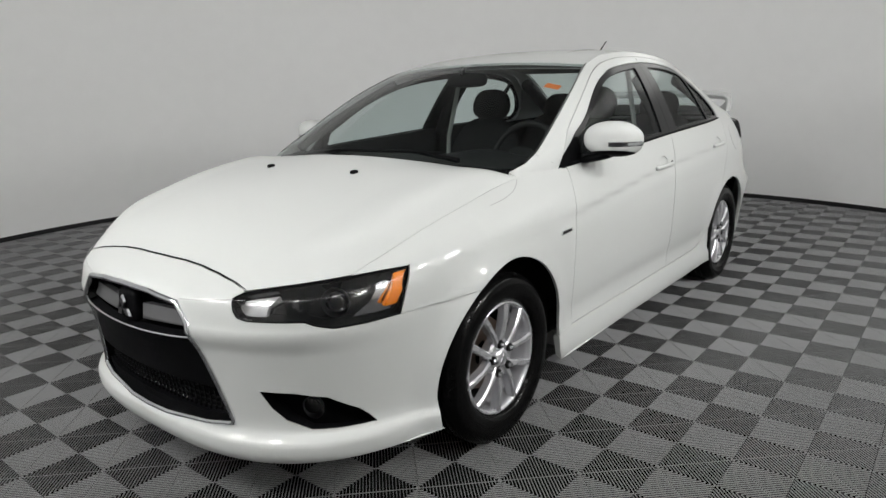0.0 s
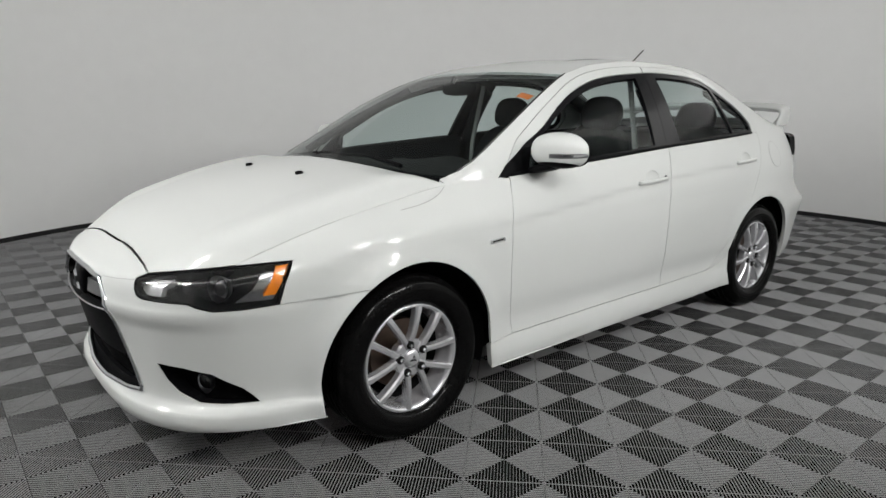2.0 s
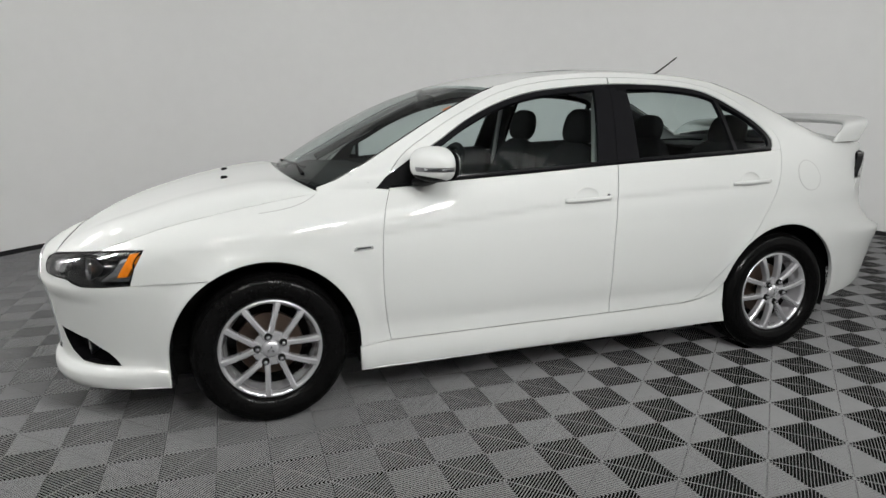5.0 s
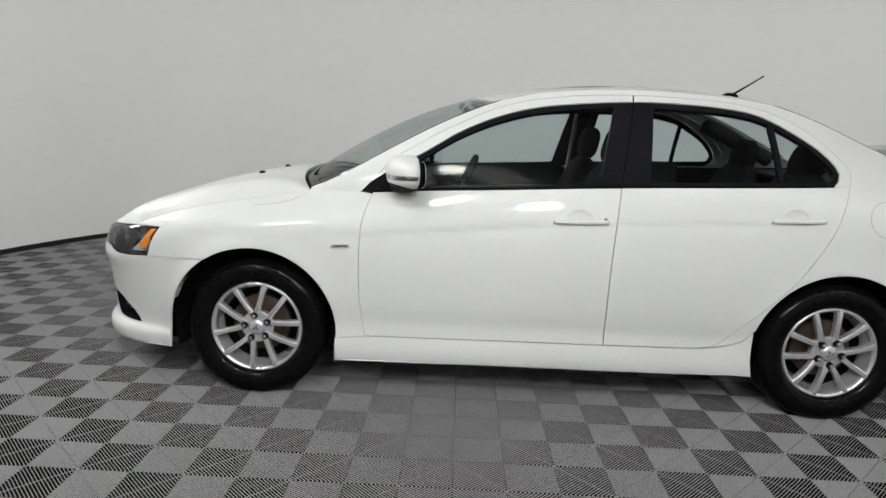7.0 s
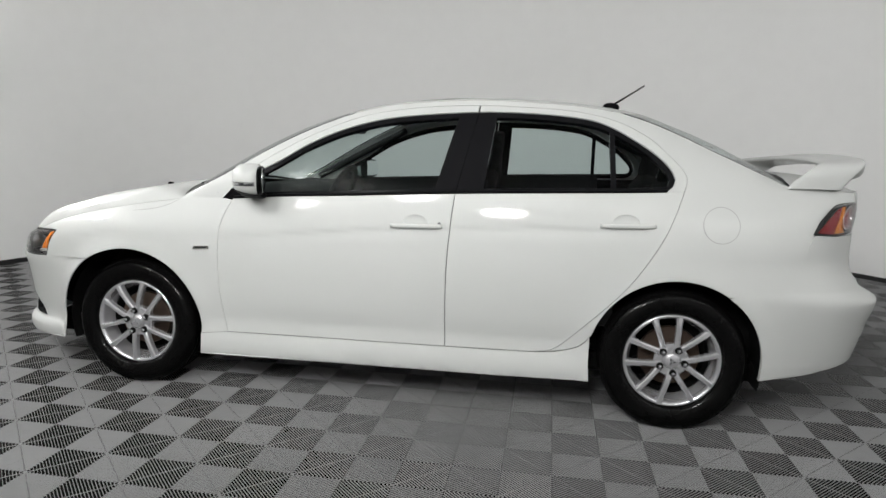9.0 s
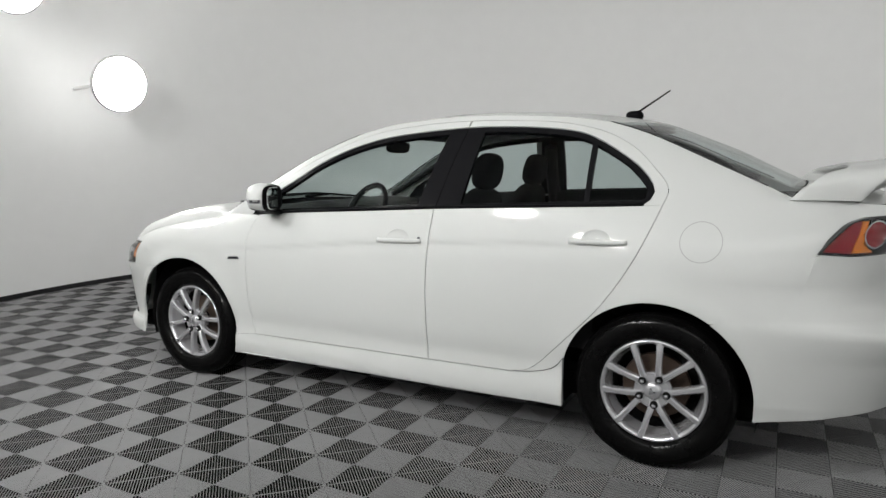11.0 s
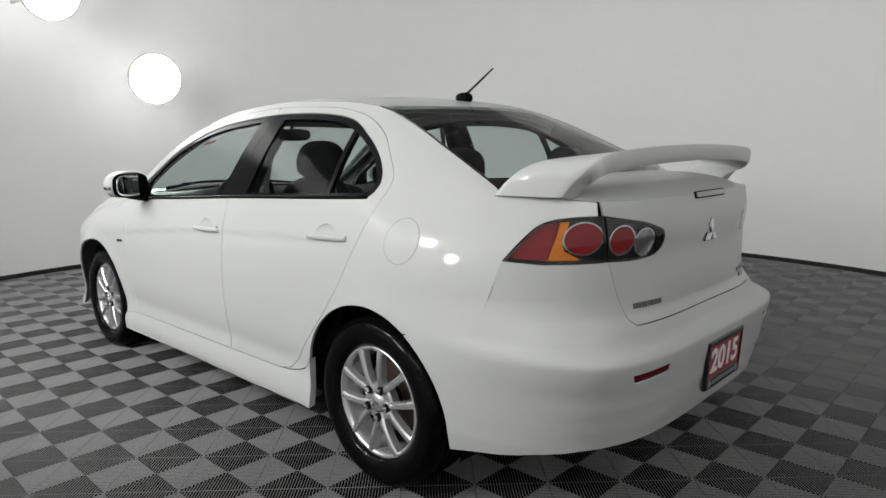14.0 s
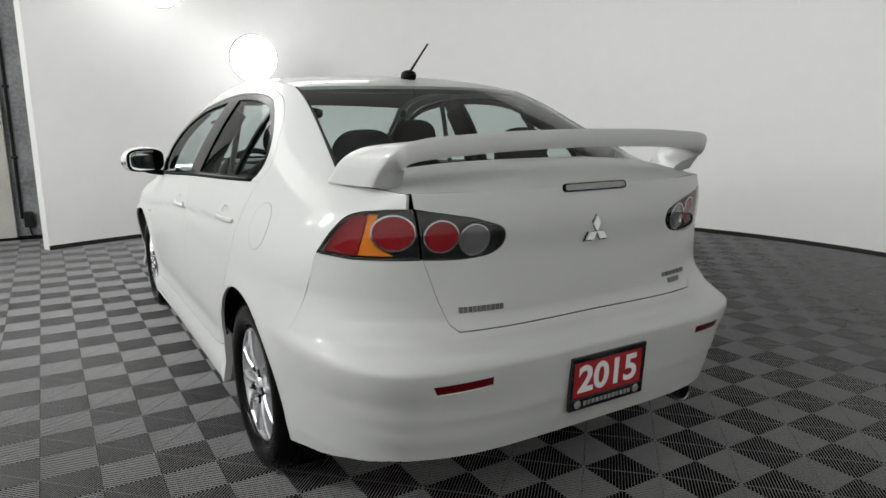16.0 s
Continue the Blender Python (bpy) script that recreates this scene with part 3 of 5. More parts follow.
# ---- outlines in side view (y, z) ----
DOOR_F = [(-0.79, 0.968), (-0.815, 0.90), (-0.832, 0.82), (-0.839, 0.70), (-0.838, 0.55), (-0.826, 0.42), (-0.808, 0.314)]
DOOR_B = [(0.312, belt_z(0.312)), (0.302, 0.94), (0.289, 0.76), (0.284, 0.60), (0.285, 0.322)]
DOOR_R = [(1.322, belt_z(1.322)), (1.298, 1.015), (1.245, 0.89), (1.174, 0.765), (1.092, 0.65), (1.010, 0.56), (0.915, 0.462), (0.84, 0.385), (0.78, 0.343), (0.70, 0.327)]
SEAM = [(-0.815, 0.985), (-0.79, 1.025), (-0.75, 1.078), (-0.70, 1.127), (-0.60, 1.191), (-0.50, 1.249), (-0.40, 1.299), (-0.30, 1.345), (-0.2, 1.381), (-0.07, 1.413), (0.15, 1.441), (0.39, 1.451), (0.60, 1.447), (0.79, 1.436), (0.922, 1.417),
        (1.053, 1.380), (1.181, 1.311), (1.273, 1.226), (1.323, 1.170), (1.337, 1.130), (1.322, belt_z(1.322))]
WINDOW_TOP = [(-0.80, 0.985), (-0.70, 1.085), (-0.56, 1.163), (-0.41, 1.255), (-0.25, 1.326), (-0.07, 1.376), (0.13, 1.402), (0.38, 1.419), (0.55, 1.420), (0.75, 1.411), (0.92, 1.389),
              (1.032, 1.347), (1.167, 1.266), (1.239, 1.207), (1.272, 1.165), (1.284, 1.134), (1.272, 1.102), (1.248, 1.083)]
LAMP = [(0.470, 0.718), (0.492, 0.733), (0.58, 0.748), (0.655, 0.758), (0.715, 0.766), (0.77, 0.773), (0.803, 0.776), (0.8215, 0.706), (0.817, 0.638), (0.775, 0.630), (0.725, 0.628),
        (0.69, 0.640), (0.67, 0.652), (0.525, 0.656), (0.498, 0.664), (0.484, 0.684)]
GRILLE = [(0.0, 0.714), (0.15, 0.710), (0.285, 0.693), (0.335, 0.634), (0.378, 0.47), (0.425, 0.303), (0.32, 0.286), (0.12, 0.272), (0.0, 0.27)]
FOG = [(0.522, 0.428), (0.615, 0.424), (0.685, 0.405), (0.735, 0.352), (0.762, 0.300), (0.70, 0.299), (0.645, 0.302), (0.584, 0.332), (0.55, 0.37)]
TAILLAMP = rounded([(0.791, 0.916), (0.763, 0.992), (0.725, 1.046), (0.605, 1.052)], 0.045)
BOOT_LAMP = rounded([(0.555, 1.045), (0.43, 1.023), (0.335, 0.992), (0.332, 0.945), (0.375, 0.915), (0.46, 0.906), (0.566, 0.908)], 0.026)
TRUNK_CUT = [(0.592, 1.094), (0.588, 1.052), (0.566, 0.908), (0.536, 0.812), (0.505, 0.722), (0.485, 0.703), (0.3, 0.703), (0.0, 0.705)]


def on_nose(pts, step=0.02):
    return [nose_uv(*p) for p in straight_line(pts, step)]


def on_tail(pts, step=0.02):
    return [tail_uv(*p) for p in straight_line(pts, step)]


def to_side(pts, at):
    return [(at(*p)[1], p[1]) for p in pts]


belt = lambda a, b, n=30: [(a + (b - a) * k / n, belt_z(a + (b - a) * k / n)) for k in range(n + 1)]
rail = lambda a, b, n=40: [(a + (b - a) * k / n, rail_z(a + (b - a) * k / n)) for k in range(n + 1)]
FRONT, REAR = -WHEEL_Y, WHEEL_Y
lamp_side = to_side(LAMP, nose_at)
fender = (smooth_line(DOOR_F) + [(-0.945, 0.302)] + arch_line(FRONT, 0.652, 0.302)[::-1] + straight_line([lamp_side[8], lamp_side[7], lamp_side[6], lamp_side[5], lamp_side[4]])
          + belt(-1.925, -1.09) + [(y, z + 0.002) for y, z in belt(-1.08, -0.84, 8)])
door_front = smooth_line(DOOR_F)[::-1] + belt(-0.79, 0.312) + smooth_line(DOOR_B) + straight_line([(0.285, 0.322), (-0.2, 0.319), (-0.808, 0.314)], 0.04)
door_rear = smooth_line(DOOR_B)[::-1] + belt(0.312, 1.322) + smooth_line(DOOR_R) + straight_line([(0.70, 0.327), (0.285, 0.322)], 0.04)
skirt = (straight_line([(-0.947, 0.302), (-0.808, 0.314), (-0.2, 0.319), (0.285, 0.322), (0.70, 0.327)], 0.04) + smooth_line([(0.70, 0.327), (0.80, 0.337), (0.90, 0.368), (0.949, 0.42)])
         + [(0.949, 0.30), (0.955, 0.214)] + straight_line([(0.955, 0.214), (0.5, 0.204), (-0.947, 0.198)], 0.04))
tail_side = to_side(TAILLAMP, tail_at)
quarter = (smooth_line(SEAM) + smooth_line(DOOR_R)[:-2] + [(y, z + 0.0022) for y, z in smooth_line([(0.70, 0.327), (0.80, 0.337), (0.90, 0.368), (0.949, 0.42)]) if y > 0.79] + arch_line(REAR, 0.425, 0.64)
           + straight_line([(1.55, 0.642), (1.75, 0.655)]) + smooth_line([(1.75, 0.655), (1.80, 0.69), (1.83, 0.78), (1.868, 0.908)]) + tail_side
           + [(2.085, 1.092)] + belt(2.075, 1.80) + rail(1.785, -1.085) + [(y, z - 0.002) for y, z in belt(-1.085, -0.84, 8)])

SIDES = ((1, "left"), (-1, "right"))
d_fender = panel_data(low_map, fender, gap=0.0004)
d_skirt = panel_data(low_map, skirt, depth=0.03)
d_quarter = panel_data(side_map, quarter, gap=0.0006)
def bowl_loop(y, z):
    """The outline of a recess over a door handle."""
    return [(y + 0.060 * math.cos(math.pi * k / 20), z + 0.046 * math.sin(math.pi * k / 20) + (0 if 0 < k < 20 else -0.006)) for k in range(21)]


BOWLS = {"front_door": bowl_loop(0.135, 0.892), "rear_door": bowl_loop(1.075, 0.930)}
d_front = panel_data(low_map, door_front, holes=(BOWLS["front_door"],), gap=0.0018, step=0.018)
d_rear = panel_data(low_map, door_rear, holes=(BOWLS["rear_door"],), gap=0.0018, step=0.018)
# black sheet set behind the side panels so their gaps read as shade
shell = (belt(-1.90, 2.02) + [(1.85, 0.86), (1.78, 0.60)] + arch_line(REAR, 0.30, 0.64)[::-1] + [(0.94, 0.25), (-0.94, 0.25)] + arch_line(FRONT, 0.63, 0.25)[::-1] + [(-1.75, 0.66)])
d_shell = panel_data(low_map, shell, step=0.06, off=0.020, depth=0, gap=0.012)

seam_line, wtop = smooth_line(SEAM), smooth_line(WINDOW_TOP)
frame_f = [p for p in seam_line if p[0] < 0.37][1:] + [(0.386, 1.451), (0.382, 1.419)] + [p for p in wtop if p[0] < 0.37][::-1]
frame_r = [(0.390, 1.451)] + [p for p in seam_line if p[0] > 0.40] + [(y, belt_z(y) - 0.0025) for y in (1.319, 1.285, 1.252)] + [p for p in wtop if p[0] > 0.40][::-1] + [(0.386, 1.419)]
wz = spline(*[(a, b - 0.026) for a, b in WINDOW_TOP[1:13]])


def pane_outline(y0b, y0t, y1b, y1t, n=24):
    top = [(y0t + (y1t - y0t) * k / n, wz(y0t + (y1t - y0t) * k / n)) for k in range(n + 1)]
    bot = [(y0b + (y1b - y0b) * k / n, belt_z(y0b + (y1b - y0b) * k / n) + 0.022) for k in range(n + 1)]
    return straight_line([bot[0], top[0]]) + top + straight_line([top[-1], bot[-1]]) + bot[::-1]


pane_f = pane_outline(-0.675, -0.645, 0.215, 0.290)
pane_r = pane_outline(0.44, 0.475, 1.005, 0.995)
pane_q = straight_line([(1.03, belt_z(1.03) + 0.022), (1.022, wz(1.022))]) + [(1.10, wz(1.10)), (1.165, wz(1.165)), (1.218, 1.192), (1.246, 1.160), (1.256, 1.134), (1.250, 1.110), (1.235, 1.102)]
d_frame_f, d_frame_r = panel_data(side_map, frame_f, gap=0.0015), panel_data(side_map, frame_r, gap=0.0015)
split_y = lambda z: 0.312 + 0.074 * (z - belt_z(0.312)) / (1.419 - belt_z(0.312))
split = [(split_y(z), z) for z in [1.4185 + (belt_z(0.312) - 1.4185) * k / 20 for k in range(21)]]
trim_f = [p for p in wtop if p[0] < 0.370] + split + belt(-0.80, 0.300)[::-1]
trim_r = split[::-1] + [p for p in wtop if p[0] > 0.398] + belt(0.324, 1.236)[::-1]
d_trims = [panel_data(side_map, trim_f, holes=(pane_f,), gap=0.0012, off=0.004, depth=0.02), panel_data(side_map, trim_r, holes=(pane_r, pane_q), gap=0.0012, off=0.004, depth=0.02)]
d_panes = [panel_data(side_map, p, gap=-0.004, off=0.010, depth=0, step=0.04) for p in (pane_f, pane_r, pane_q)]


def door_handle(y0, y1, z, side, parent):
    n = 14
    line, r = [], []
    for k in range(n + 1):
        t = k / n
        y = y0 + (y1 - y0) * t
        zz = z + 0.006 * t
        line.append((side * (low_x(y, zz) + 0.000 + 0.012 * math.sin(math.pi * min(1, max(0, t))) ** 0.5), y, zz))
        r.append(0.0080)
    bm = tube_bm(line, r, 10)
    for v in bm.verts:
        c = z + 0.006 * (v.co.y - y0) / (y1 - y0)
        v.co.z = c + (v.co.z - c) * 1.25
    h = part("door_handle", bm, M_PAINT, parent, smooth=True)
    return h


doors = {}
for side, word in SIDES:
    panel_object("front_fender", d_fender, M_PAINT, car, side)
    panel_object("side_skirt", d_skirt, M_PAINT, car, side)
    panel_object("quarter_panel", d_quarter, M_PAINT, car, side)
    panel_object("shade_backing", d_shell, M_SHADOW, car, side)
    for nm, dd, fr, pane, hy in (("front_door", d_front, d_frame_f, d_panes[0], (0.02, 0.26, 0.885)), ("rear_door", d_rear, d_frame_r, d_panes[1], (0.965, 1.20, 0.925))):
        d = panel_object(nm, dd, M_PAINT, car, side)
        doors[nm, side] = d
        panel_object("window_frame", fr, M_PAINT, d, side)
        panel_object("window_glass", pane, M_GLASS, d, side)
        door_handle(*hy, side, d)
    panel_object("quarter_window", d_panes[2], M_GLASS, car, side)
    for nm, d in zip(("front_door", "rear_door"), d_trims):
        panel_object("window_trim", d, M_TRIM, doors[nm, side], side, "glossy black window surround")

# ---- nose ----
hood_cut = [(0.0, 0.777), (0.15, 0.776), (0.25, 0.771), (0.35, 0.761), (0.43, 0.749), (0.49, 0.735)]
half = (on_nose(hood_cut) + on_nose([LAMP[1], LAMP[0], *LAMP[:7:-1]]) + [nose_uv_y(y, z) for y, z in arch_line(FRONT, 0.650, 0.650)[:1]]
        + [nose_uv_y(y, z) for y, z in arch_line(FRONT, 0.225, 0.650)[::-1] if y < FRONT - 0.219]
        + [nose_uv_y(-1.707, 0.225)] + on_nose([(0.80, 0.208), (0.6, 0.200), (0.3, 0.195), (0.0, 0.193)]))
bumper = clean_loop(half + mirrored(half))
grille_half = on_nose(GRILLE)
grille = clean_loop(grille_half + mirrored(grille_half))
fog = on_nose(FOG + FOG[:1])
front_bumper = panel_object("front_bumper", panel_data(nose_map, bumper, holes=(grille, fog, mirrored(fog)), step=0.017, depth=0.008, gap=0.0006), M_PAINT, car)
# chrome surround of the grille
ring = [surface(nose_map, u, v, 0.001)[0] for u, v in inset(grille, 0.004)]
bm = tube_bm(ring + ring[:2], 0.0098, 10, False)
part("grille_surround", bm, M_CHROME, front_bumper, "chrome grille surround", smooth=True)
panel_object("grille_back", panel_data(nose_map, grille, step=0.05, off=0.075, depth=-0.072, gap=0.001), M_SHADOW, front_bumper)
band_half = on_nose([(0.0, 0.572), (0.34, 0.588), (0.362, 0.53), (0.392, 0.415), (0.0, 0.412)])
panel_object("grille_bar", panel_data(nose_map, clean_loop(band_half + mirrored(band_half)), step=0.03, off=0.002, depth=0.03, gap=0.004), M_BLACK, front_bumper, label="plain black grille bar")
bl = [nose_map(nose_uv(0.335 * i / 14, 0.575 + 0.014 * (abs(i) / 14) ** 2)[0], 0.575 + 0.014 * (abs(i) / 14) ** 2) for i in range(-14, 15)]
part("bar_trim", tube_bm([(x, y - 0.001, z) for x, y, z in bl], 0.0028, 6), M_SATIN, front_bumper, "thin silver line")
slat_half = on_nose([(0.078, 0.658), (0.302, 0.664), (0.322, 0.612), (0.085, 0.598)])
for loop in (slat_half + slat_half[:1], mirrored(slat_half)):
    panel_object("grille_slat", panel_data(nose_map, loop, step=0.02, off=0.030, depth=0.03, gap=0.0), M_WING, front_bumper, label="dark satin silver grille bar")
for k in range(4):
    z = 0.322 + 0.020 * k
    w = 0.408 - 0.3 * (z - 0.30)
    lip = [nose_at(w * i / 12, z) for i in range(-12, 13)]
    part("lower_slat", tube_bm([(x, y + 0.034, zz) for x, y, zz in lip], 0.0036, 6), M_BLACK, front_bumper)
for i in range(-16, 17):
    x = 0.0245 * i
    part("mesh_bar", tube_bm([(nose_at(x + 0.008 * k, z)[0], nose_at(x, z)[1] + 0.031, z) for k, z in ((-1, 0.312), (0, 0.35), (1, 0.405))], 0.0040, 6), M_GLOSSBLACK, front_bumper)
ledge_half = on_nose([(0.0, 0.276), (0.12, 0.278), (0.32, 0.291), (0.418, 0.307), (0.412, 0.326), (0.30, 0.315), (0.0, 0.306)])
panel_object("grille_ledge", panel_data(nose_map, clean_loop(ledge_half + mirrored(ledge_half)), step=0.03, off=0.014, depth=0.04, gap=0.0), M_BLACK, front_bumper, label="plain black ledge at the foot of the grille")


def emblem_bm(size, depth):
    """Three small lozenges round a middle point."""
    bm = bmesh.new()
    for a in (90, 210, 330):
        c, s = math.cos(radians(a)), math.sin(radians(a))
        px, pz = -s, c
        pts = [(0, 0), (size * 0.5 * c + size * 0.29 * px, size * 0.5 * s + size * 0.29 * pz), (size * c, size * s), (size * 0.5 * c - size * 0.29 * px, size * 0.5 * s - size * 0.29 * pz)]
        lo = [bm.verts.new((x * 0.93, 0, z * 0.93)) for x, z in pts]
        hi = [bm.verts.new((x * 0.86, depth, z * 0.86)) for x, z in pts]
        bm.faces.new(hi)
        for i in range(4):
            bm.faces.new((lo[i], lo[(i + 1) % 4], hi[(i + 1) % 4], hi[i]))
    bmesh.ops.recalc_face_normals(bm, faces=bm.faces[:])
    return bm


part("emblem", moved(emblem_bm(0.050, -0.008), pose(0, nose_at(0, 0.635)[1] + 0.012, 0.628)), M_DARKCHROME, front_bumper, "dark silver three-lozenge emblem")
part("emblem_holder", moved(blob_bm(0.060, 0.02, 0.055, 4), pose(0, nose_at(0, 0.635)[1] + 0.036, 0.635)), M_BLACK, front_bumper, smooth=True)


def bowl(at, r, depth, mat, parent, name, aim, rim=None):
    """A reflector bowl with its mouth towards aim."""
    m = look(at, Vector(at) + Vector(aim))
    bm = lathe_bm([(r, 0.0), (r * 0.93, depth * 0.25), (r * 0.7, depth * 0.65), (r * 0.35, depth * 0.95), (0.0, depth)], 28)
    return part(name, moved(bm, m), mat, parent, smooth=True)


for side, word in SIDES:
    lamp_loop = on_nose(LAMP + LAMP[:1], 0.012)
    lampo = panel_object("headlight", panel_data(nose_map, lamp_loop, step=0.02, off=0.003, depth=0, gap=0.003), M_LENS, car, side, "clear headlight lens over a black housing")
    panel_object("lamp_housing", panel_data(nose_map, lamp_loop, step=0.03, off=0.060, depth=-0.056, gap=0.004), M_GLOSSBLACK, lampo, side)
    for x, z, r in ((0.726, 0.702, 0.044), (0.645, 0.702, 0.040)):
        p, n = surface(nose_map, *nose_uv(x, z), 0.028)
        p.x *= side
        n.x *= side
        aim = (n + Vector((0, -1.2, 0))).normalized()
        rb = bowl(p, r, 0.05, M_DARKCHROME if x > 0.7 else M_GLOSSBLACK, lampo, "reflector", aim)
        part("projector_lens", moved(lathe_bm([(0.0, -0.014), (r * 0.35, -0.012), (r * 0.62, -0.004), (r * 0.72, 0.008)], 28), look(p - aim * 0.012, p + aim)), M_GLOSSBLACK, rb, smooth=True)
    inner = on_nose([(0.486, 0.712), (0.505, 0.730), (0.578, 0.740), (0.574, 0.666), (0.515, 0.667), (0.496, 0.684), (0.486, 0.712)], 0.01)
    panel_object("side_reflector", panel_data(nose_map, inner, step=0.012, off=0.030, depth=0.02, gap=0), M_BRIGHT, lampo, side, "bright ribbed reflector")
    wide = [nose_uv_y(y, z) for y, z in straight_line([(-1.872, 0.752), (-1.783, 0.767), (-1.846, 0.650), (-1.960, 0.648), (-1.905, 0.690), (-1.872, 0.752)], 0.01)]
    panel_object("chrome_bezel", panel_data(nose_map, wide, step=0.012, off=0.034, depth=0.01, gap=0), M_CHROME, lampo, side)
    amber = [nose_uv_y(y, z) for y, z in straight_line([(-1.822, 0.763), (-1.783, 0.767), (-1.839, 0.673), (-1.876, 0.671), (-1.822, 0.763)], 0.008)]
    panel_object("indicator", panel_data(nose_map, amber, step=0.01, off=0.006, depth=0.02, gap=0), M_AMBER, lampo, side, "amber indicator lens")
    panel_object("lamp_seal", panel_data(nose_map, lamp_loop, holes=(inset(clean_loop(lamp_loop), 0.0042),), step=0.02, off=0.002, depth=0.01, gap=0.0), M_BLACK, lampo, side)
    # fog lamp pocket
    pocket = panel_object("fog_pocket", panel_data(nose_map, fog, step=0.03, off=0.055, depth=-0.053, gap=0.002), M_BLACK, front_bumper, side, "black fog lamp pocket")
    p, n = surface(nose_map, *nose_uv(0.645, 0.352), 0.035)
    p.x *= side
    aim = (Vector((n.x * side, n.y, n.z)) + Vector((0, -1.5, 0))).normalized()
    bowl(p, 0.036, 0.04, M_DARKCHROME, pocket, "fog_lamp", aim)
    part("fog_lens", moved(lathe_bm([(0.0, -0.006), (0.02, -0.005), (0.037, 0.0), (0.040, 0.006)], 28), look(p, p + aim)), M_LENS, pocket, smooth=True)

# fine seam from the corner of the grille to each headlight
for side, word in SIDES:
    seam = on_nose([(0.292, 0.700), (0.38, 0.704), (0.478, 0.713), (0.478, 0.7155), (0.38, 0.7065), (0.292, 0.7025), (0.292, 0.700)], 0.02)
    panel_object("nose_seam", panel_data(nose_map, seam, step=0.03, off=-0.0006, depth=0.001, gap=0), M_RING, front_bumper, side)

# ---- bonnet, glass, roof, boot deck ----
hood_mid = spline((0.0, 0.780), (0.14, 0.848), (0.30, 0.897), (0.52, 0.957), (0.78, 1.004), (1.0, 1.030))
front_pts = hood_cut + LAMP[2:5]


def hood_front(u):
    x = 0.715 * u
    xs = [p[0] for p in front_pts]
    z = float(np.interp(x, xs, [p[1] for p in front_pts]))
    return nose_at(x, z + 0.003 * max(0, 1 - (u / 0.66) ** 8))


hood_y0, cowl_y0, cowl_y1 = nose_at(0, 0.780)[1], -1.215, -1.075
edge_y0 = nose_at(0.715, 0.766)[1]


def seam_point(y):
    return (belt_x(y) + 0.0008, y, belt_z(y) + 0.0006)


def cowl(u):
    e = seam_point(cowl_y1)
    return (e[0] * u, cowl_y0 + (cowl_y1 - cowl_y0) * u ** 2.6, 1.030 + (e[2] - 1.030) * u ** 2.2)


hood = coons_object("bonnet", lambda v: (0, hood_y0 + (cowl_y0 - hood_y0) * v, hood_mid(v)), lambda v: seam_point(edge_y0 + (cowl_y1 - edge_y0) * v),
                    hood_front, cowl, M_PAINT, car, 60, 40, lift=2.0, skirt=0.015, flat=20.0, crown=0.082)
# black tube laid along the bonnet's front edge to draw the gap's shade
bm = tube_bm([(x, y + 0.0012, z) for x, y, z in [nose_at(0.49 * k / 24, float(np.interp(0.49 * abs(k) / 24, [p[0] for p in hood_cut], [p[1] for p in hood_cut])) + 0.0015) for k in range(-24, 25)]], 0.0022, 6)
part("bonnet_gap_shade", bm, M_SHADOW, hood, "black strip drawing the shade in the gap before the bonnet")
for x in (0.256, -0.257):
    nz = part("washer_nozzle", moved(blob_bm(0.013, 0.016, 0.010, 3, 12, 8), pose(x, -1.456, 0.995)), M_BLACK, hood, smooth=True)

ws_mid = spline((0.0, 1.018), (0.25, 1.147), (0.5, 1.262), (0.75, 1.355), (1.0, 1.424))
A0, A1 = -1.085, -0.250
screen_edge = lambda v: (rail_x(A0 + (A1 - A0) * v) - 0.004, A0 + (A1 - A0) * v, rail_z(A0 + (A1 - A0) * v) + 0.002)
screen_front = lambda u: (screen_edge(0)[0] * u, -1.20 + (A0 + 1.20) * u ** 2.4, 1.018 + (screen_edge(0)[2] - 1.018) * u ** 2)
screen_rear = lambda u: (screen_edge(1)[0] * u, -0.365 + (A1 + 0.365) * u ** 2.2, 1.424 + (screen_edge(1)[2] - 1.424) * u ** 2.4)
windscreen = coons_object("windscreen", lambda v: (0, -1.20 + 0.835 * v, ws_mid(v)), screen_edge, screen_front, screen_rear, M_SCREEN, car, 20, 24, skirt=0, label="tinted windscreen", flat=2.4)

roof_mid = spline((0.0, 1.424), (0.137, 1.470), (0.297, 1.498), (0.49, 1.511), (0.694, 1.502), (0.916, 1.463), (1.0, 1.432))
B0, B1 = A1, 1.06
roof_edge = lambda v: (rail_x(B0 + (B1 - B0) * v) - 0.002, B0 + (B1 - B0) * v, rail_z(B0 + (B1 - B0) * v) + 0.001)
roof_rear = lambda u: (roof_edge(1)[0] * u, 1.235 + (B1 - 1.235) * u ** 2.2, 1.432 + (roof_edge(1)[2] - 1.432) * u ** 2.6)
roof = coons_object("roof", lambda v: (0, -0.365 + 1.60 * v, roof_mid(v)), roof_edge, screen_rear, roof_rear, M_PAINT, car, 26, 30, flat=2.4)

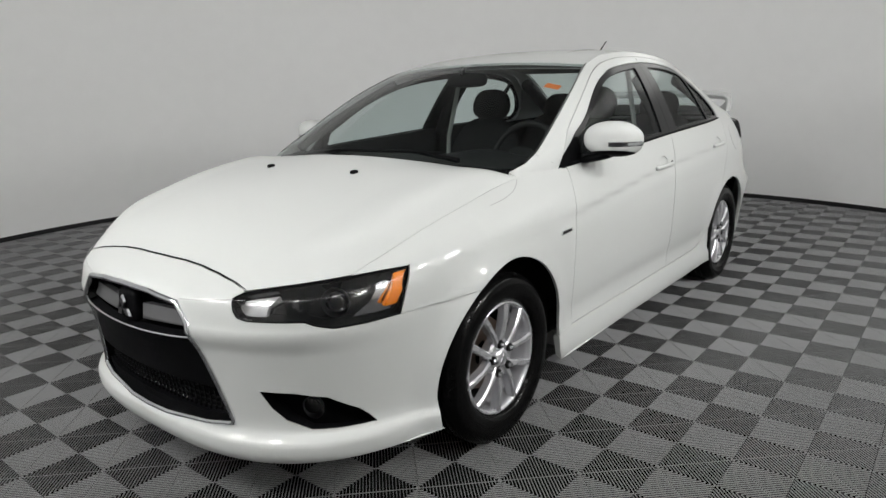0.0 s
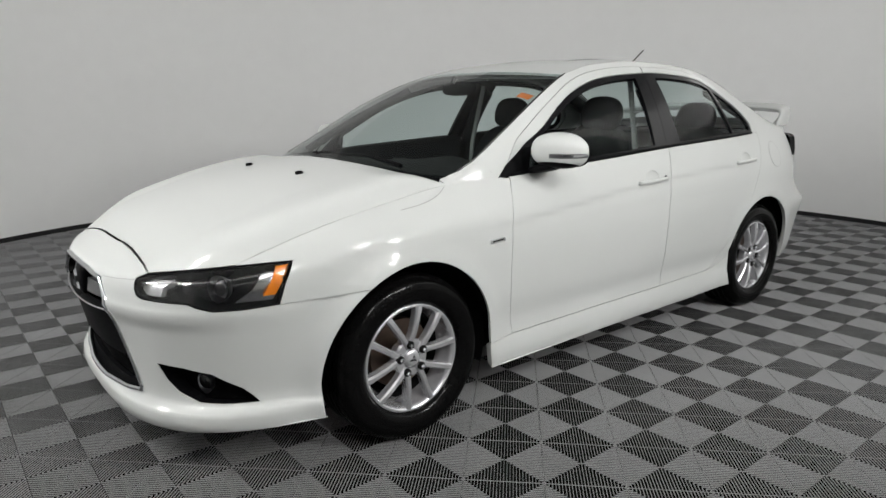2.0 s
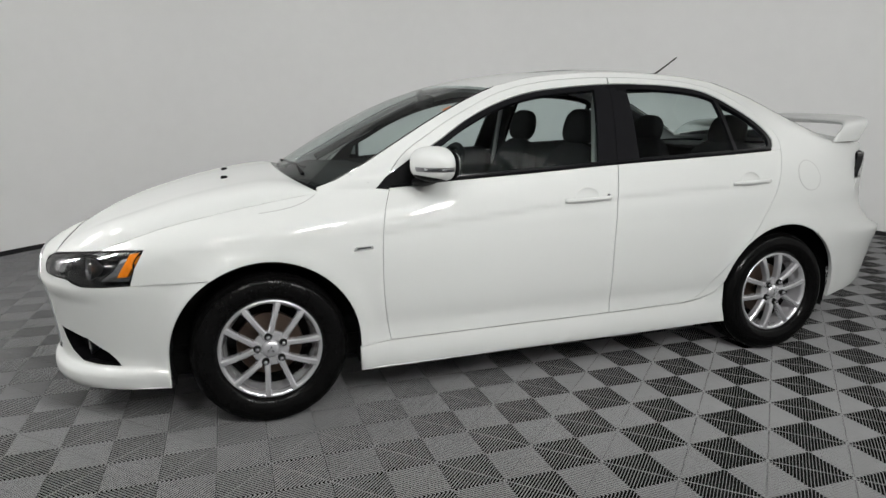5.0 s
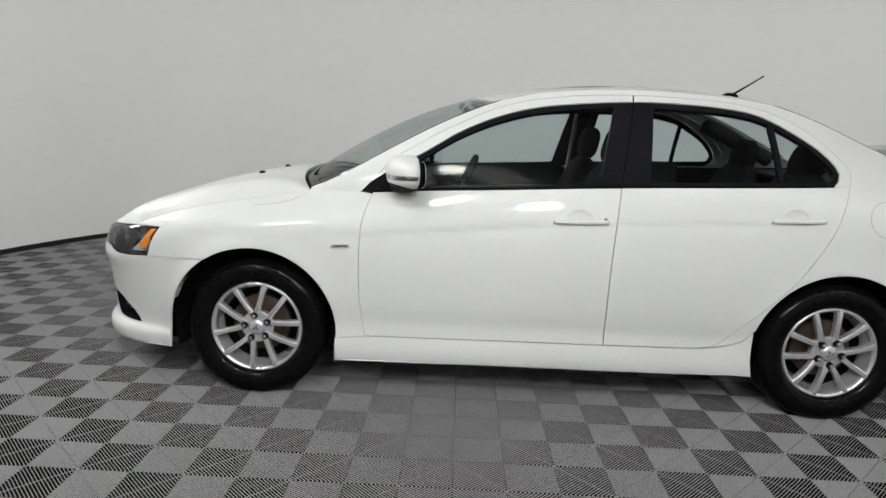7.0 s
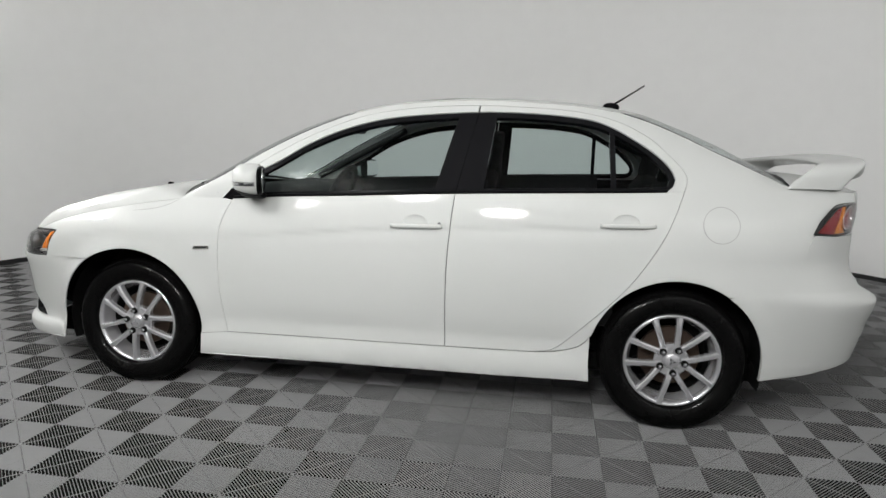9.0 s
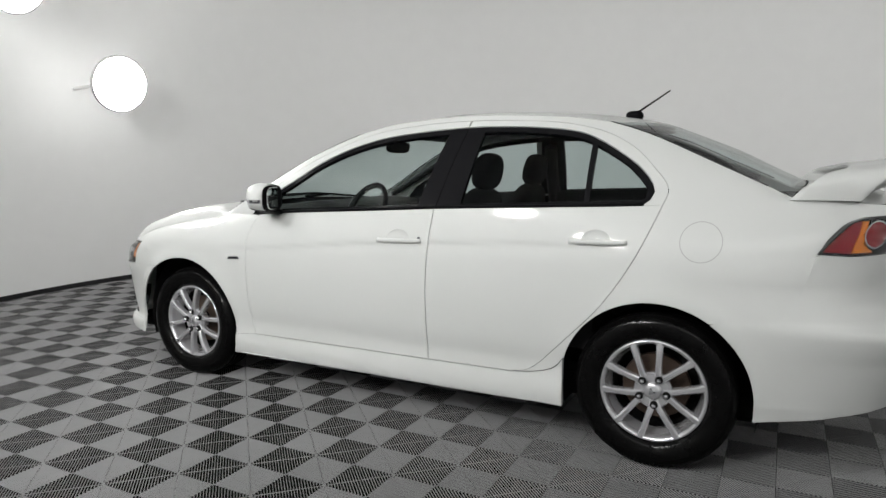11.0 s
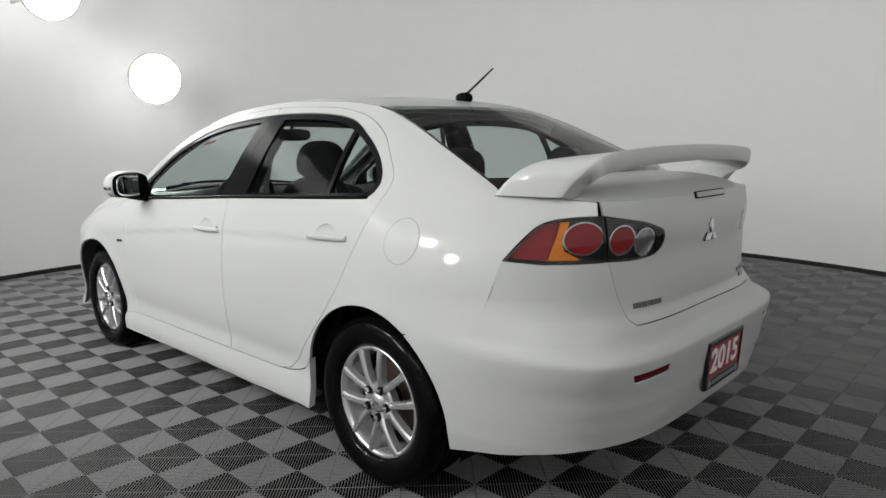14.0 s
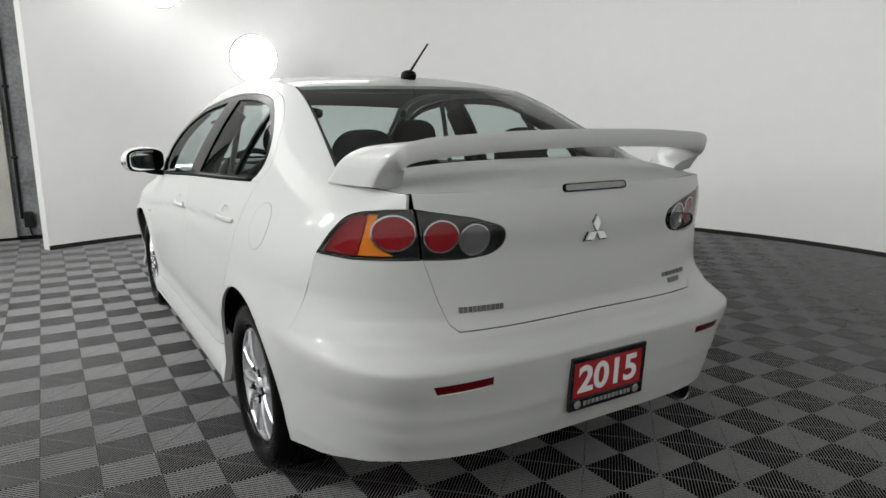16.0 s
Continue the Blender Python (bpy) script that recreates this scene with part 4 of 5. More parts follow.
back_mid = spline((0.0, 1.432), (0.1425, 1.398), (0.51, 1.306), (0.817, 1.212), (1.0, 1.158))
C0, C1 = 1.06, 1.775
back_edge = lambda v: (rail_x(C0 + (C1 - C0) * v) - 0.003, C0 + (C1 - C0) * v, rail_z(C0 + (C1 - C0) * v) + 0.002)
back_rear = lambda u: (back_edge(1)[0] * u, 1.835 + (C1 - 1.835) * u ** 2.2, 1.158 + (back_edge(1)[2] - 1.158) * u ** 3)
backlight = coons_object("rear_window", lambda v: (0, 1.235 + 0.60 * v, back_mid(v)), back_edge, roof_rear, back_rear, M_SCREEN, car, 20, 24, skirt=0, label="tinted rear window")

deck_mid = spline((0.0, 1.160), (0.3, 1.159), (0.6, 1.148), (0.85, 1.122), (1.0, 1.0945))
D0, D1 = 1.79, 2.075
deck_edge = lambda v: (belt_x(D0 + (D1 - D0) * v) - 0.004, D0 + (D1 - D0) * v, belt_z(D0 + (D1 - D0) * v))
deck_front = lambda u: (deck_edge(0)[0] * u, 1.842 + (D0 - 1.842) * u ** 2.2, 1.160 + (deck_edge(0)[2] - 1.160) * u ** 3)
deck_rear = lambda u: (deck_edge(1)[0] * u, tail_at(deck_edge(1)[0] * u, 1.094)[1] * (1 - u ** 6) + D1 * u ** 6 + 0.001, 1.0945 + (deck_edge(1)[2] - 1.0945) * u ** 3)
boot = coons_object("boot_lid", lambda v: (0, 1.842 + (tail_at(0, 1.094)[1] + 0.001 - 1.842) * v, deck_mid(v)), deck_edge, deck_front, deck_rear, M_PAINT, car, 26, 14, skirt=0.0)

# ---- tail ----
inner_lamp = on_tail([(0.583, 1.050)] + BOOT_LAMP + [(0.583, 1.050)], 0.015)
outer_lamp = on_tail([(0.590, 1.052)] + TAILLAMP[::-1] + [(0.726, 0.906), (0.572, 0.908), (0.590, 1.052)], 0.015)
notch_half = on_tail([(0.0, 1.0962), (0.3, 1.0962), (0.592, 1.0962), (0.588, 1.052)] + BOOT_LAMP) + on_tail(TRUNK_CUT[2:])
lid = clean_loop(notch_half + mirrored(notch_half))
panel_object("boot_face", panel_data(tail_map, lid, step=0.028, depth=0.015, gap=0.0014), M_PAINT, boot)
rb_half = (on_tail([(0.0, 0.702), (0.3, 0.700), (0.485, 0.700), (0.505, 0.719), (0.536, 0.809), (0.566, 0.905), (0.726, 0.904), (0.786, 0.912)])
           + [tail_uv_y(y, z) for y, z in smooth_line([(1.868, 0.905), (1.83, 0.78), (1.80, 0.69), (1.75, 0.655)])] + [tail_uv_y(y, z) for y, z in straight_line([(1.75, 0.655), (1.55, 0.642)])]
           + [tail_uv_y(y, z) for y, z in arch_line(REAR, 0.64, 0.262) if y > REAR + 0.20] + [tail_uv_y(1.6875, 0.262)] + on_tail([(0.82, 0.275), (0.76, 0.310), (0.68, 0.332), (0.6, 0.338), (0.3, 0.342), (0.0, 0.343)]))
refl_half = on_tail([(0.604, 0.583), (0.424, 0.590), (0.423, 0.559), (0.588, 0.550), (0.604, 0.583)])
rear_bumper = panel_object("rear_bumper", panel_data(tail_map, clean_loop(rb_half + mirrored(rb_half)), holes=(refl_half, mirrored(refl_half)), step=0.017, depth=0.02, gap=-0.0012, off=0.0005), M_PAINT, car)
# the same black backing, behind the gaps of the tail
back_half = on_tail([(0.0, 1.08), (0.58, 1.08), (0.74, 1.0), (0.76, 0.7), (0.76, 0.3), (0.0, 0.28)], 0.05)
panel_object("shade_backing", panel_data(tail_map, clean_loop(back_half + mirrored(back_half)), step=0.08, off=0.055, depth=0, gap=0), M_SHADOW, car)


def disc_loop(x, z, r, n=28):
    return [tail_uv(x + r * math.cos(2 * math.pi * k / n), z + r * math.sin(2 * math.pi * k / n)) for k in range(n)]


for side, word in SIDES:
    panel_object("reflector", panel_data(tail_map, refl_half, step=0.03, off=0.006, depth=0.01, gap=0.001), M_REFLECT, rear_bumper, side, "dark red bumper reflector")
    for nm, loop, parent in (("tail_light", outer_lamp, car), ("boot_light", inner_lamp, boot)):
        lens = panel_object(nm, panel_data(tail_map, loop, step=0.02, off=0.0, depth=0, gap=0.003), M_LENS, parent, side, "red and amber tail light under a clear lens")
        panel_object("lamp_housing", panel_data(tail_map, loop, step=0.03, off=0.030, depth=-0.027, gap=0.003), M_GLOSSBLACK, lens, side)
        panel_object("lamp_seal", panel_data(tail_map, loop, holes=(inset(clean_loop(loop), 0.006),), step=0.02, off=0.002, depth=0.01, gap=0.0), M_GLOSSBLACK, lens, side)
        discs = ((0.637, 0.983, 0.052, M_RED),) if nm == "tail_light" else ((0.518, 0.972, 0.047, M_RED), (0.425, 0.960, 0.045, M_CLEARLENS))
        for x, z, r, mt in discs:
            panel_object("round_lens", panel_data(tail_map, disc_loop(x, z, r * 0.95), step=0.015, off=0.014, depth=0.012, gap=0), mt, lens, side)
            panel_object("lens_ring", panel_data(tail_map, disc_loop(x, z, r * 1.03), holes=(disc_loop(x, z, r * 0.945),), step=0.02, off=0.009, depth=0.015, gap=0), M_CHROME, lens, side, "silver ring")
        if nm == "tail_light":
            amber = on_tail([(0.672, 1.036), (0.694, 1.036), (0.716, 0.916), (0.640, 0.916), (0.683, 0.945), (0.6925, 0.985), (0.672, 1.036)], 0.012)
            panel_object("indicator", panel_data(tail_map, amber, step=0.015, off=0.014, depth=0.012, gap=0), M_AMBER, lens, side, "amber indicator lens")
            red = on_tail([(0.697, 1.036), (0.724, 1.034), (0.758, 0.987), (0.782, 0.924), (0.719, 0.915), (0.697, 1.036)], 0.012)
            panel_object("red_lens", panel_data(tail_map, red, step=0.015, off=0.014, depth=0.012, gap=0), M_RED, lens, side)

stop = on_tail(rounded([(0.0, 1.082), (0.122, 1.082), (0.122, 1.098), (-0.122, 1.098), (-0.122, 1.082), (0.0, 1.082)], 0.007))
stop_lamp = panel_object("brake_light", panel_data(tail_map, inset(clean_loop(stop), -0.004), step=0.03, off=-0.004, depth=0.01, gap=0), M_BLACK, boot, label="slim grey high brake light")
panel_object("brake_lens", panel_data(tail_map, stop, step=0.03, off=-0.0065, depth=0.004, gap=0), M_CLEARLENS, stop_lamp)
ey = tail_at(0, 0.965)[1]
# slightly larger black copy draws a shaded edge round the emblem
part("emblem_shadow", moved(emblem_bm(0.063, 0.003), pose(0, ey + 0.0005, 0.952)), M_BLACK, boot)
part("emblem", moved(emblem_bm(0.056, 0.009), pose(0, ey + 0.001, 0.952)), M_CHROME, boot, "chrome three-lozenge emblem")


def bar_row(x0, x1, z, h, n, parent, name="badge_bar"):
    """A word that is shown as plain upright bars."""
    for k in range(n):
        xa = x0 + (x1 - x0) * (k + 0.12) / n
        xb = x0 + (x1 - x0) * (k + 0.88) / n
        loop = on_tail([(xa, z - h / 2), (xb, z - h / 2), (xb, z + h / 2), (xa, z + h / 2), (xa, z - h / 2)])
        panel_object(name, panel_data(tail_map, loop, step=0.05, off=-0.004, depth=0.005, gap=0), M_WING, parent)


bar_row(0.475, 0.335, 0.760, 0.017, 10, boot)
bar_row(-0.335, -0.475, 0.766, 0.014, 6, boot)
bar_row(-0.36, -0.445, 0.741, 0.018, 1, boot)


# ---- wheels ----
def wheel(name, at, side, turn):
    """A ten-spoke alloy wheel, its face towards +x for side 1."""
    m = Matrix.Translation(at) @ Matrix.Diagonal((side, 1, 1, 1)) @ Matrix.Rotation(radians(turn), 4, "X")
    rim = part(name, moved(lathe_bm([(0.192, -0.11), (0.176, -0.066), (0.188, -0.052), (0.194, -0.012), (0.197, 0.004), (0.204, 0.011), (0.2110, 0.012), (0.2145, 0.006), (0.214, -0.11)], 64, "x"), m), M_ALLOY, car, "ten-spoke silver alloy wheel", smooth=True)
    tyre = [(0.212, -0.09), (0.216, 0.014), (0.230, 0.026), (0.262, 0.034), (0.290, 0.031), (0.304, 0.024), (0.306, 0.020), (0.317, 0.011), (0.3235, -0.008)]
    for k in range(4):
        y = -0.022 - 0.036 * k
        tyre += [(0.325, y), (0.325, y - 0.010), (0.318, y - 0.012), (0.318, y - 0.018), (0.325, y - 0.020)]
    tyre += [(0.3235, -0.172), (0.312, -0.19), (0.29, -0.20), (0.25, -0.20), (0.21, -0.17)]
    part("tyre", moved(lathe_bm(tyre, 72, "x"), m), M_TYRE, rim, "black tyre with a glossy sidewall", smooth=False).data.polygons.foreach_set("use_smooth", [True] * (72 * (len(tyre) - 1)))
    part("barrel", moved(lathe_bm([(0.175, -0.068), (0.172, -0.14), (0.06, -0.15)], 48, "x"), m), M_SHADOW, rim)
    part("brake_disc", moved(lathe_bm([(0.05, -0.075), (0.135, -0.075), (0.138, -0.085), (0.138, -0.1), (0.05, -0.1)], 48, "x"), m), M_DISC, rim, "rusty brown brake disc")
    for k in range(10):
        # two spokes meet at each nut and spread towards the rim
        turn_in = 1 if k % 2 else -1
        bm = bmesh.new()
        rows = []
        for r, w, h, lean in ((0.040, 0.017, 0.004, 9.0), (0.062, 0.0150, 0.009, 8.0), (0.082, 0.0138, 0.013, 5.0), (0.105, 0.0130, 0.016, 2.0), (0.135, 0.0130, 0.017, 0.0), (0.172, 0.0138, 0.016, -1.6), (0.205, 0.0165, 0.012, -2.5)):
            off = radians(turn_in * lean)
            c, s = math.cos(off), math.sin(off)
            prof = [(-w, h - 0.034), (-w * 0.92, h - 0.007), (-w * 0.5, h), (w * 0.5, h), (w * 0.92, h - 0.007), (w, h - 0.034)]
            rows.append([bm.verts.new((hx, r * s + wy * c, r * c - wy * s)) for wy, hx in prof])
        for p, q in zip(rows, rows[1:]):
            for i in range(5):
                bm.faces.new((p[i], p[i + 1], q[i + 1], q[i]))
        bmesh.ops.recalc_face_normals(bm, faces=bm.faces[:])
        part("spoke", moved(bm, m @ Matrix.Rotation(radians(36 * k), 4, "X")), M_ALLOY, rim)
    part("hub", moved(lathe_bm([(0.0, 0.004), (0.028, 0.004), (0.032, 0.002), (0.070, 0.002), (0.076, -0.006), (0.074, -0.04)], 40, "x"), m), M_ALLOY, rim, smooth=False)
    part("centre_cap", moved(lathe_bm([(0.0, 0.017), (0.024, 0.016), (0.034, 0.012), (0.039, 0.003)], 32, "x"), m), M_ALLOY, rim, "silver cap with a lozenge emblem", smooth=True)
    part("cap_emblem", moved(emblem_bm(0.021, 0.002), m @ pose(0.0165, 0, 0, 0, 0, -90)), M_CHROME, rim)
    for k in range(5):
        a = radians(72 * k + 54)
        p = Vector((0.0, 0.057 * math.sin(a), 0.057 * math.cos(a)))
        part("lug_nut", moved(lathe_bm([(0.0, 0.030), (0.007, 0.029), (0.0100, 0.024), (0.0105, 0.0)], 6, "x"), m @ Matrix.Translation(p)), M_CHROME, rim)
        # raised black disc draws the shade of a recess round the nut
        part("lug_shade", moved(lathe_bm([(0.0, 0.0135), (0.0155, 0.0138), (0.0165, 0.0022)], 20, "x"), m @ Matrix.Translation(p)), M_SHADOW, rim)
    return rim


for side, word in SIDES:
    for y, turn in ((FRONT, -8.5), (REAR, 27)):
        wheel("wheel", (side * 0.828, y, 0.325), side, turn if side > 0 else -turn)
    # arch liners close the wheel wells
    for y in (FRONT, REAR):
        bm = bmesh.new()
        cols = []
        for k in range(29):
            a = math.pi * (-0.10 + 1.20 * k / 28)
            r = ARCH_R + 0.024
            cols.append([bm.verts.new((side * x, y + r * math.cos(a), WHEEL_Z + r * math.sin(a))) for x in (0.80, 0.58)])
        for p, q in zip(cols, cols[1:]):
            bm.faces.new((p[0], p[1], q[1], q[0]))
        bm.faces.new([c[1] for c in cols])
        part("arch_liner", bm, M_SHADOW, car)

# ---- door mirrors ----
for side, word in SIDES:
    d = doors["front_door", side]
    tri = [(-0.845, 0.972), (-0.80, 1.02), (-0.70, 1.085), (-0.685, 1.080), (-0.675, belt_z(-0.675) + 0.012), (-0.72, belt_z(-0.72) + 0.004)]
    panel_object("mirror_base", panel_data(side_map, straight_line(tri + tri[:1]), step=0.03, off=-0.003, depth=0.012, gap=0), M_BLACK, d, side, "black plastic mirror mount")
    m = Matrix.Translation((side * 0.938, -0.630, 1.077)) @ Matrix.Rotation(radians(17 * side), 4, "Z")

    def mirror_form(grow):
        bm = blob_bm(0.120 + grow, 0.082 + grow, 0.075 + grow, 2.7, 40, 24)
        for v in bm.verts:
            k = (v.co.x * side) / 0.120
            if v.co.z > 0:
                v.co.z *= 1.0 - 0.28 * max(0, k) ** 2 - 0.10 * max(0, -k) ** 2
            else:
                v.co.z *= 0.92 - 0.22 * max(0, -k) ** 2
            v.co.y *= 1.0 - (0.42 if k > 0 else 0.20) * k * k
            if v.co.y > 0.040:
                v.co.y = 0.040 + (v.co.y - 0.040) * 0.12
        return bm
    part("mirror_shell", moved(mirror_form(0), m), M_PAINT, d, smooth=True)
    part("mirror_rim", moved(blob_bm(0.111, 0.010, 0.066, 3.4, 28, 14), m @ Matrix.Translation((0, 0.044, -0.003))), M_BLACK, d, smooth=True)
    part("mirror_glass", moved(blob_bm(0.101, 0.004, 0.057, 3.6, 28, 14), m @ Matrix.Translation((0, 0.0535, -0.003)) @ Matrix.Rotation(radians(5 * side), 4, "Z")), M_MIRROR, d, smooth=True)
    bm = mirror_form(0.0012)
    for co, no in (((0, 0, -0.024), (0, 0, -1)), ((0, 0, -0.006), (0, 0, 1)), ((-0.010 * side, 0, 0), (-side, 0, 0)), ((0, 0.030, 0), (0, 1, 0))):
        bmesh.ops.bisect_plane(bm, geom=bm.verts[:] + bm.edges[:] + bm.faces[:], plane_co=co, plane_no=no, clear_outer=True)
    ind = part("mirror_indicator", moved(bm, m), M_DARKCHROME, d, "smoked side repeater strip", smooth=True)
    bm = mirror_form(0.0020)
    for co, no in (((0, 0, -0.021), (0, 0, -1)), ((0, 0, -0.009), (0, 0, 1)), ((0.045 * side, 0, 0), (-side, 0, 0)), ((0, 0.020, 0), (0, 1, 0))):
        bmesh.ops.bisect_plane(bm, geom=bm.verts[:] + bm.edges[:] + bm.faces[:], plane_co=co, plane_no=no, clear_outer=True)
    part("repeater_bulb", moved(bm, m), M_CHROME, ind, smooth=True)
    bm = mirror_form(0.0010)
    bmesh.ops.bisect_plane(bm, geom=bm.verts[:] + bm.edges[:] + bm.faces[:], plane_co=(0, 0, -0.058), plane_no=(0, 0.25, 1), clear_outer=True)
    part("mirror_underside", moved(bm, m), M_BLACK, d, smooth=True)
    part("mirror_foot", moved(blob_bm(0.075, 0.050, 0.018, 3, 20, 8), Matrix.Translation((side * 0.875, -0.65, 1.005)) @ Matrix.Rotation(radians(-12 * side), 4, "Y")), M_BLACK, d, smooth=True)
    # seam of the bonnet, hooking down from the foot of the windscreen
    hook = smooth_line([(-1.098, 0.956), (-1.125, 0.940), (-1.17, 0.921), (-1.24, 0.905), (-1.33, 0.894)], 0.02)
    loop = hook + [(y + 0.001, z - 0.0020) for y, z in hook[::-1]]
    panel_object("bonnet_seam", panel_data(low_map, clean_loop(loop), step=0.03, off=-0.0007, depth=0.001, gap=0), M_RING, car, side)
    # short seam between fender and pillar
    loop = [(-0.950, 1.036), (-0.870, 0.998), (-0.8712, 0.9958), (-0.9512, 1.0338)]
    panel_object("pillar_seam", panel_data(side_map, loop, step=0.03, off=-0.0007, depth=0.001, gap=0), M_RING, car, side)
    # fender badge
    loop = straight_line([(-0.965, 0.727), (-0.958, 0.742), (-0.885, 0.746), (-0.880, 0.732), (-0.965, 0.727)])
    bd = panel_object("fender_badge", panel_data(side_map, loop, step=0.03, off=-0.006, depth=0.008, gap=0), M_CHROME, car, side, "chrome fender badge with a black inlay")
    loop = straight_line([(-0.952, 0.732), (-0.950, 0.738), (-0.892, 0.741), (-0.890, 0.736), (-0.952, 0.732)])
    panel_object("badge_inlay", panel_data(side_map, loop, step=0.03, off=-0.0072, depth=0.002, gap=0), M_GLOSSBLACK, bd, side)
    # belt moulding
    line = [(side * (side_map(y, belt_z(y) + 0.004)[0] + 0.001), y, belt_z(y) + 0.004) for y in [-0.78 + 2.025 * k / 40 for k in range(41)]]
    part("belt_moulding", tube_bm(line, 0.0075, 8), M_BLACK, car, smooth=True)

# fuel flap on the left
flap = [(1.476 + 0.078 * math.cos(2 * math.pi * k / 48), 0.946 + 0.078 * math.sin(2 * math.pi * k / 48)) for k in range(48)]
panel_object("fuel_flap_groove", panel_data(side_map, flap, holes=(inset(flap, 0.0035),), step=0.03, off=-0.0008, depth=0.001, gap=0), M_RING, car)
panel_object("fuel_flap", panel_data(side_map, inset(flap, 0.0035), step=0.02, off=-0.0010, depth=0.002, gap=0), M_PAINT, car)
# door handle bowls and lock
def dished(loop):
    """The body's side, pressed in within the loop."""
    y0, z0 = sum(p[0] for p in loop) / len(loop), loop[1][1]

    def f(y, z):
        q = math.hypot((y - y0) / 0.061, (z - z0) / 0.047)
        return (low_x(y, z) - 0.011 * max(0.0, 1 - q ** 2.5), y, z)
    return f


for side, word in SIDES:
    for nmx, loop in BOWLS.items():
        panel_object("handle_bowl", panel_data(dished(loop), loop, step=0.008, depth=0, gap=-0.002), M_PAINT, doors[nmx, side], side)
part("door_lock", moved(lathe_bm([(0.0, 0.004), (0.006, 0.004), (0.008, 0.0)], 16, "x"), Matrix.Translation((low_x(0.247, 0.902) + 0.001, 0.247, 0.902))), M_DARKCHROME, doors["front_door", 1])

# ---- boot spoiler: one moulding that turns down into a leg at each end ----
sp_x = spline((0, 0.712), (0.14, 0.703), (0.26, 0.684), (0.36, 0.648), (0.46, 0.586), (0.6, 0.47), (0.8, 0.24), (1.0, 0.0))
sp_z = spline((0, 1.108), (0.14, 1.160), (0.26, 1.196), (0.36, 1.217), (0.46, 1.226), (0.6, 1.234), (0.8, 1.244), (1.0, 1.247))
sp_front = spline((0, 1.766), (0.14, 1.815), (0.26, 1.858), (0.36, 1.890), (0.46, 1.925), (0.6, 1.958), (0.8, 1.978), (1.0, 1.985))
sp_rear = spline((0, 2.004), (0.14, 2.047), (0.26, 2.083), (0.36, 2.106), (0.46, 2.124), (0.6, 2.137), (0.8, 2.143), (1.0, 2.145))
sp_toe = spline((0, 0.047), (0.26, 0.042), (0.46, 0.012), (0.6, 0.0), (1.0, 0.0))
sp_thick = spline((0, 0.105), (0.14, 0.080), (0.26, 0.062), (0.36, 0.052), (0.46, 0.044), (1.0, 0.040))
bm = bmesh.new()
rows = []
for i in range(-44, 45):
    s = 1 - abs(i) / 44
    sign = 1 if i >= 0 else -1
    dx, dz = sp_x(min(1, s + 0.01)) - sp_x(max(0, s - 0.01)), sp_z(min(1, s + 0.01)) - sp_z(max(0, s - 0.01))
    ln = math.hypot(dx, dz) or 1
    nx, nz = dz / ln, dx / ln          # towards the inside: down on the blade, inwards on the leg
    nx, nz = (-abs(nx), -abs(nz)) if s < 0.97 else (0, -1)
    y0, y1, th = sp_front(s), sp_rear(s), sp_thick(s)
    flat = max(0, min(1, (s - 0.2) / 0.3))
    prof = [(0.0, 0.014), (0.03, 0.005), (0.12, 0.0), (0.45, -0.004 * flat), (0.85, -0.012 * flat), (0.97, -0.016 * flat), (1.0, -0.010 * flat + 0.004),
            (0.99, th * 0.7), (0.95, th), (0.6, th * 0.82), (0.2, th * 0.5), (0.04, 0.024)]
    rows.append([bm.verts.new((sign * (sp_x(s) - sp_toe(s) * f + nx * o), y0 + (y1 - y0) * f, sp_z(s) + nz * o)) for f, o in prof])
for p, q in zip(rows, rows[1:]):
    for k in range(12):
        bm.faces.new((p[k], p[(k + 1) % 12], q[(k + 1) % 12], q[k]))
bm.faces.new(rows[0])
bm.faces.new(rows[-1][::-1])
bmesh.ops.recalc_face_normals(bm, faces=bm.faces[:])
spoiler = part("spoiler", bm, M_PAINT, car, "white body-colour boot spoiler", smooth=True)
spoiler.data.set_sharp_from_angle(angle=radians(55))

# ---- roof aerial, sunroof, ditch strips ----
part("aerial_base", moved(blob_bm(0.028, 0.045, 0.026, 2.4, 20, 10), pose(0.03, 1.045, 1.484)), M_BLACK, roof, smooth=True)
part("aerial", tube_bm([(0.03, 1.05, 1.495), (0.03, 1.12, 1.540), (0.028, 1.215, 1.603)], [0.006, 0.0045, 0.0035], 8), M_BLACK, roof)


def roof_point(x, y, lift):
    v = (y + 0.365) / 1.60
    z0 = roof_mid(max(0, min(1, v)))
    e = roof_edge(max(0, min(1, v)))
    return (x, y, z0 + (e[2] - z0) * (abs(x) / e[0]) ** 2 + lift)


bm = bmesh.new()
rows = [[bm.verts.new(roof_point(-0.38 + 0.76 * i / 12, 0.02 + 0.40 * j / 8, 0.001 + 0.004 * math.sin(math.pi * j / 8))) for i in range(13)] for j in range(9)]
for p, q in zip(rows, rows[1:]):
    for i in range(12):
        bm.faces.new((p[i], p[i + 1], q[i + 1], q[i]))
rim = bmesh.ops.extrude_edge_only(bm, edges=[e for e in bm.edges if e.is_boundary])
for v in rim["geom"]:
    if isinstance(v, bmesh.types.BMVert):
        v.co.z -= 0.016
bmesh.ops.recalc_face_normals(bm, faces=bm.faces[:])
part("sunroof", bm, M_ROOFGLASS, roof, "dark tinted glass sunroof")
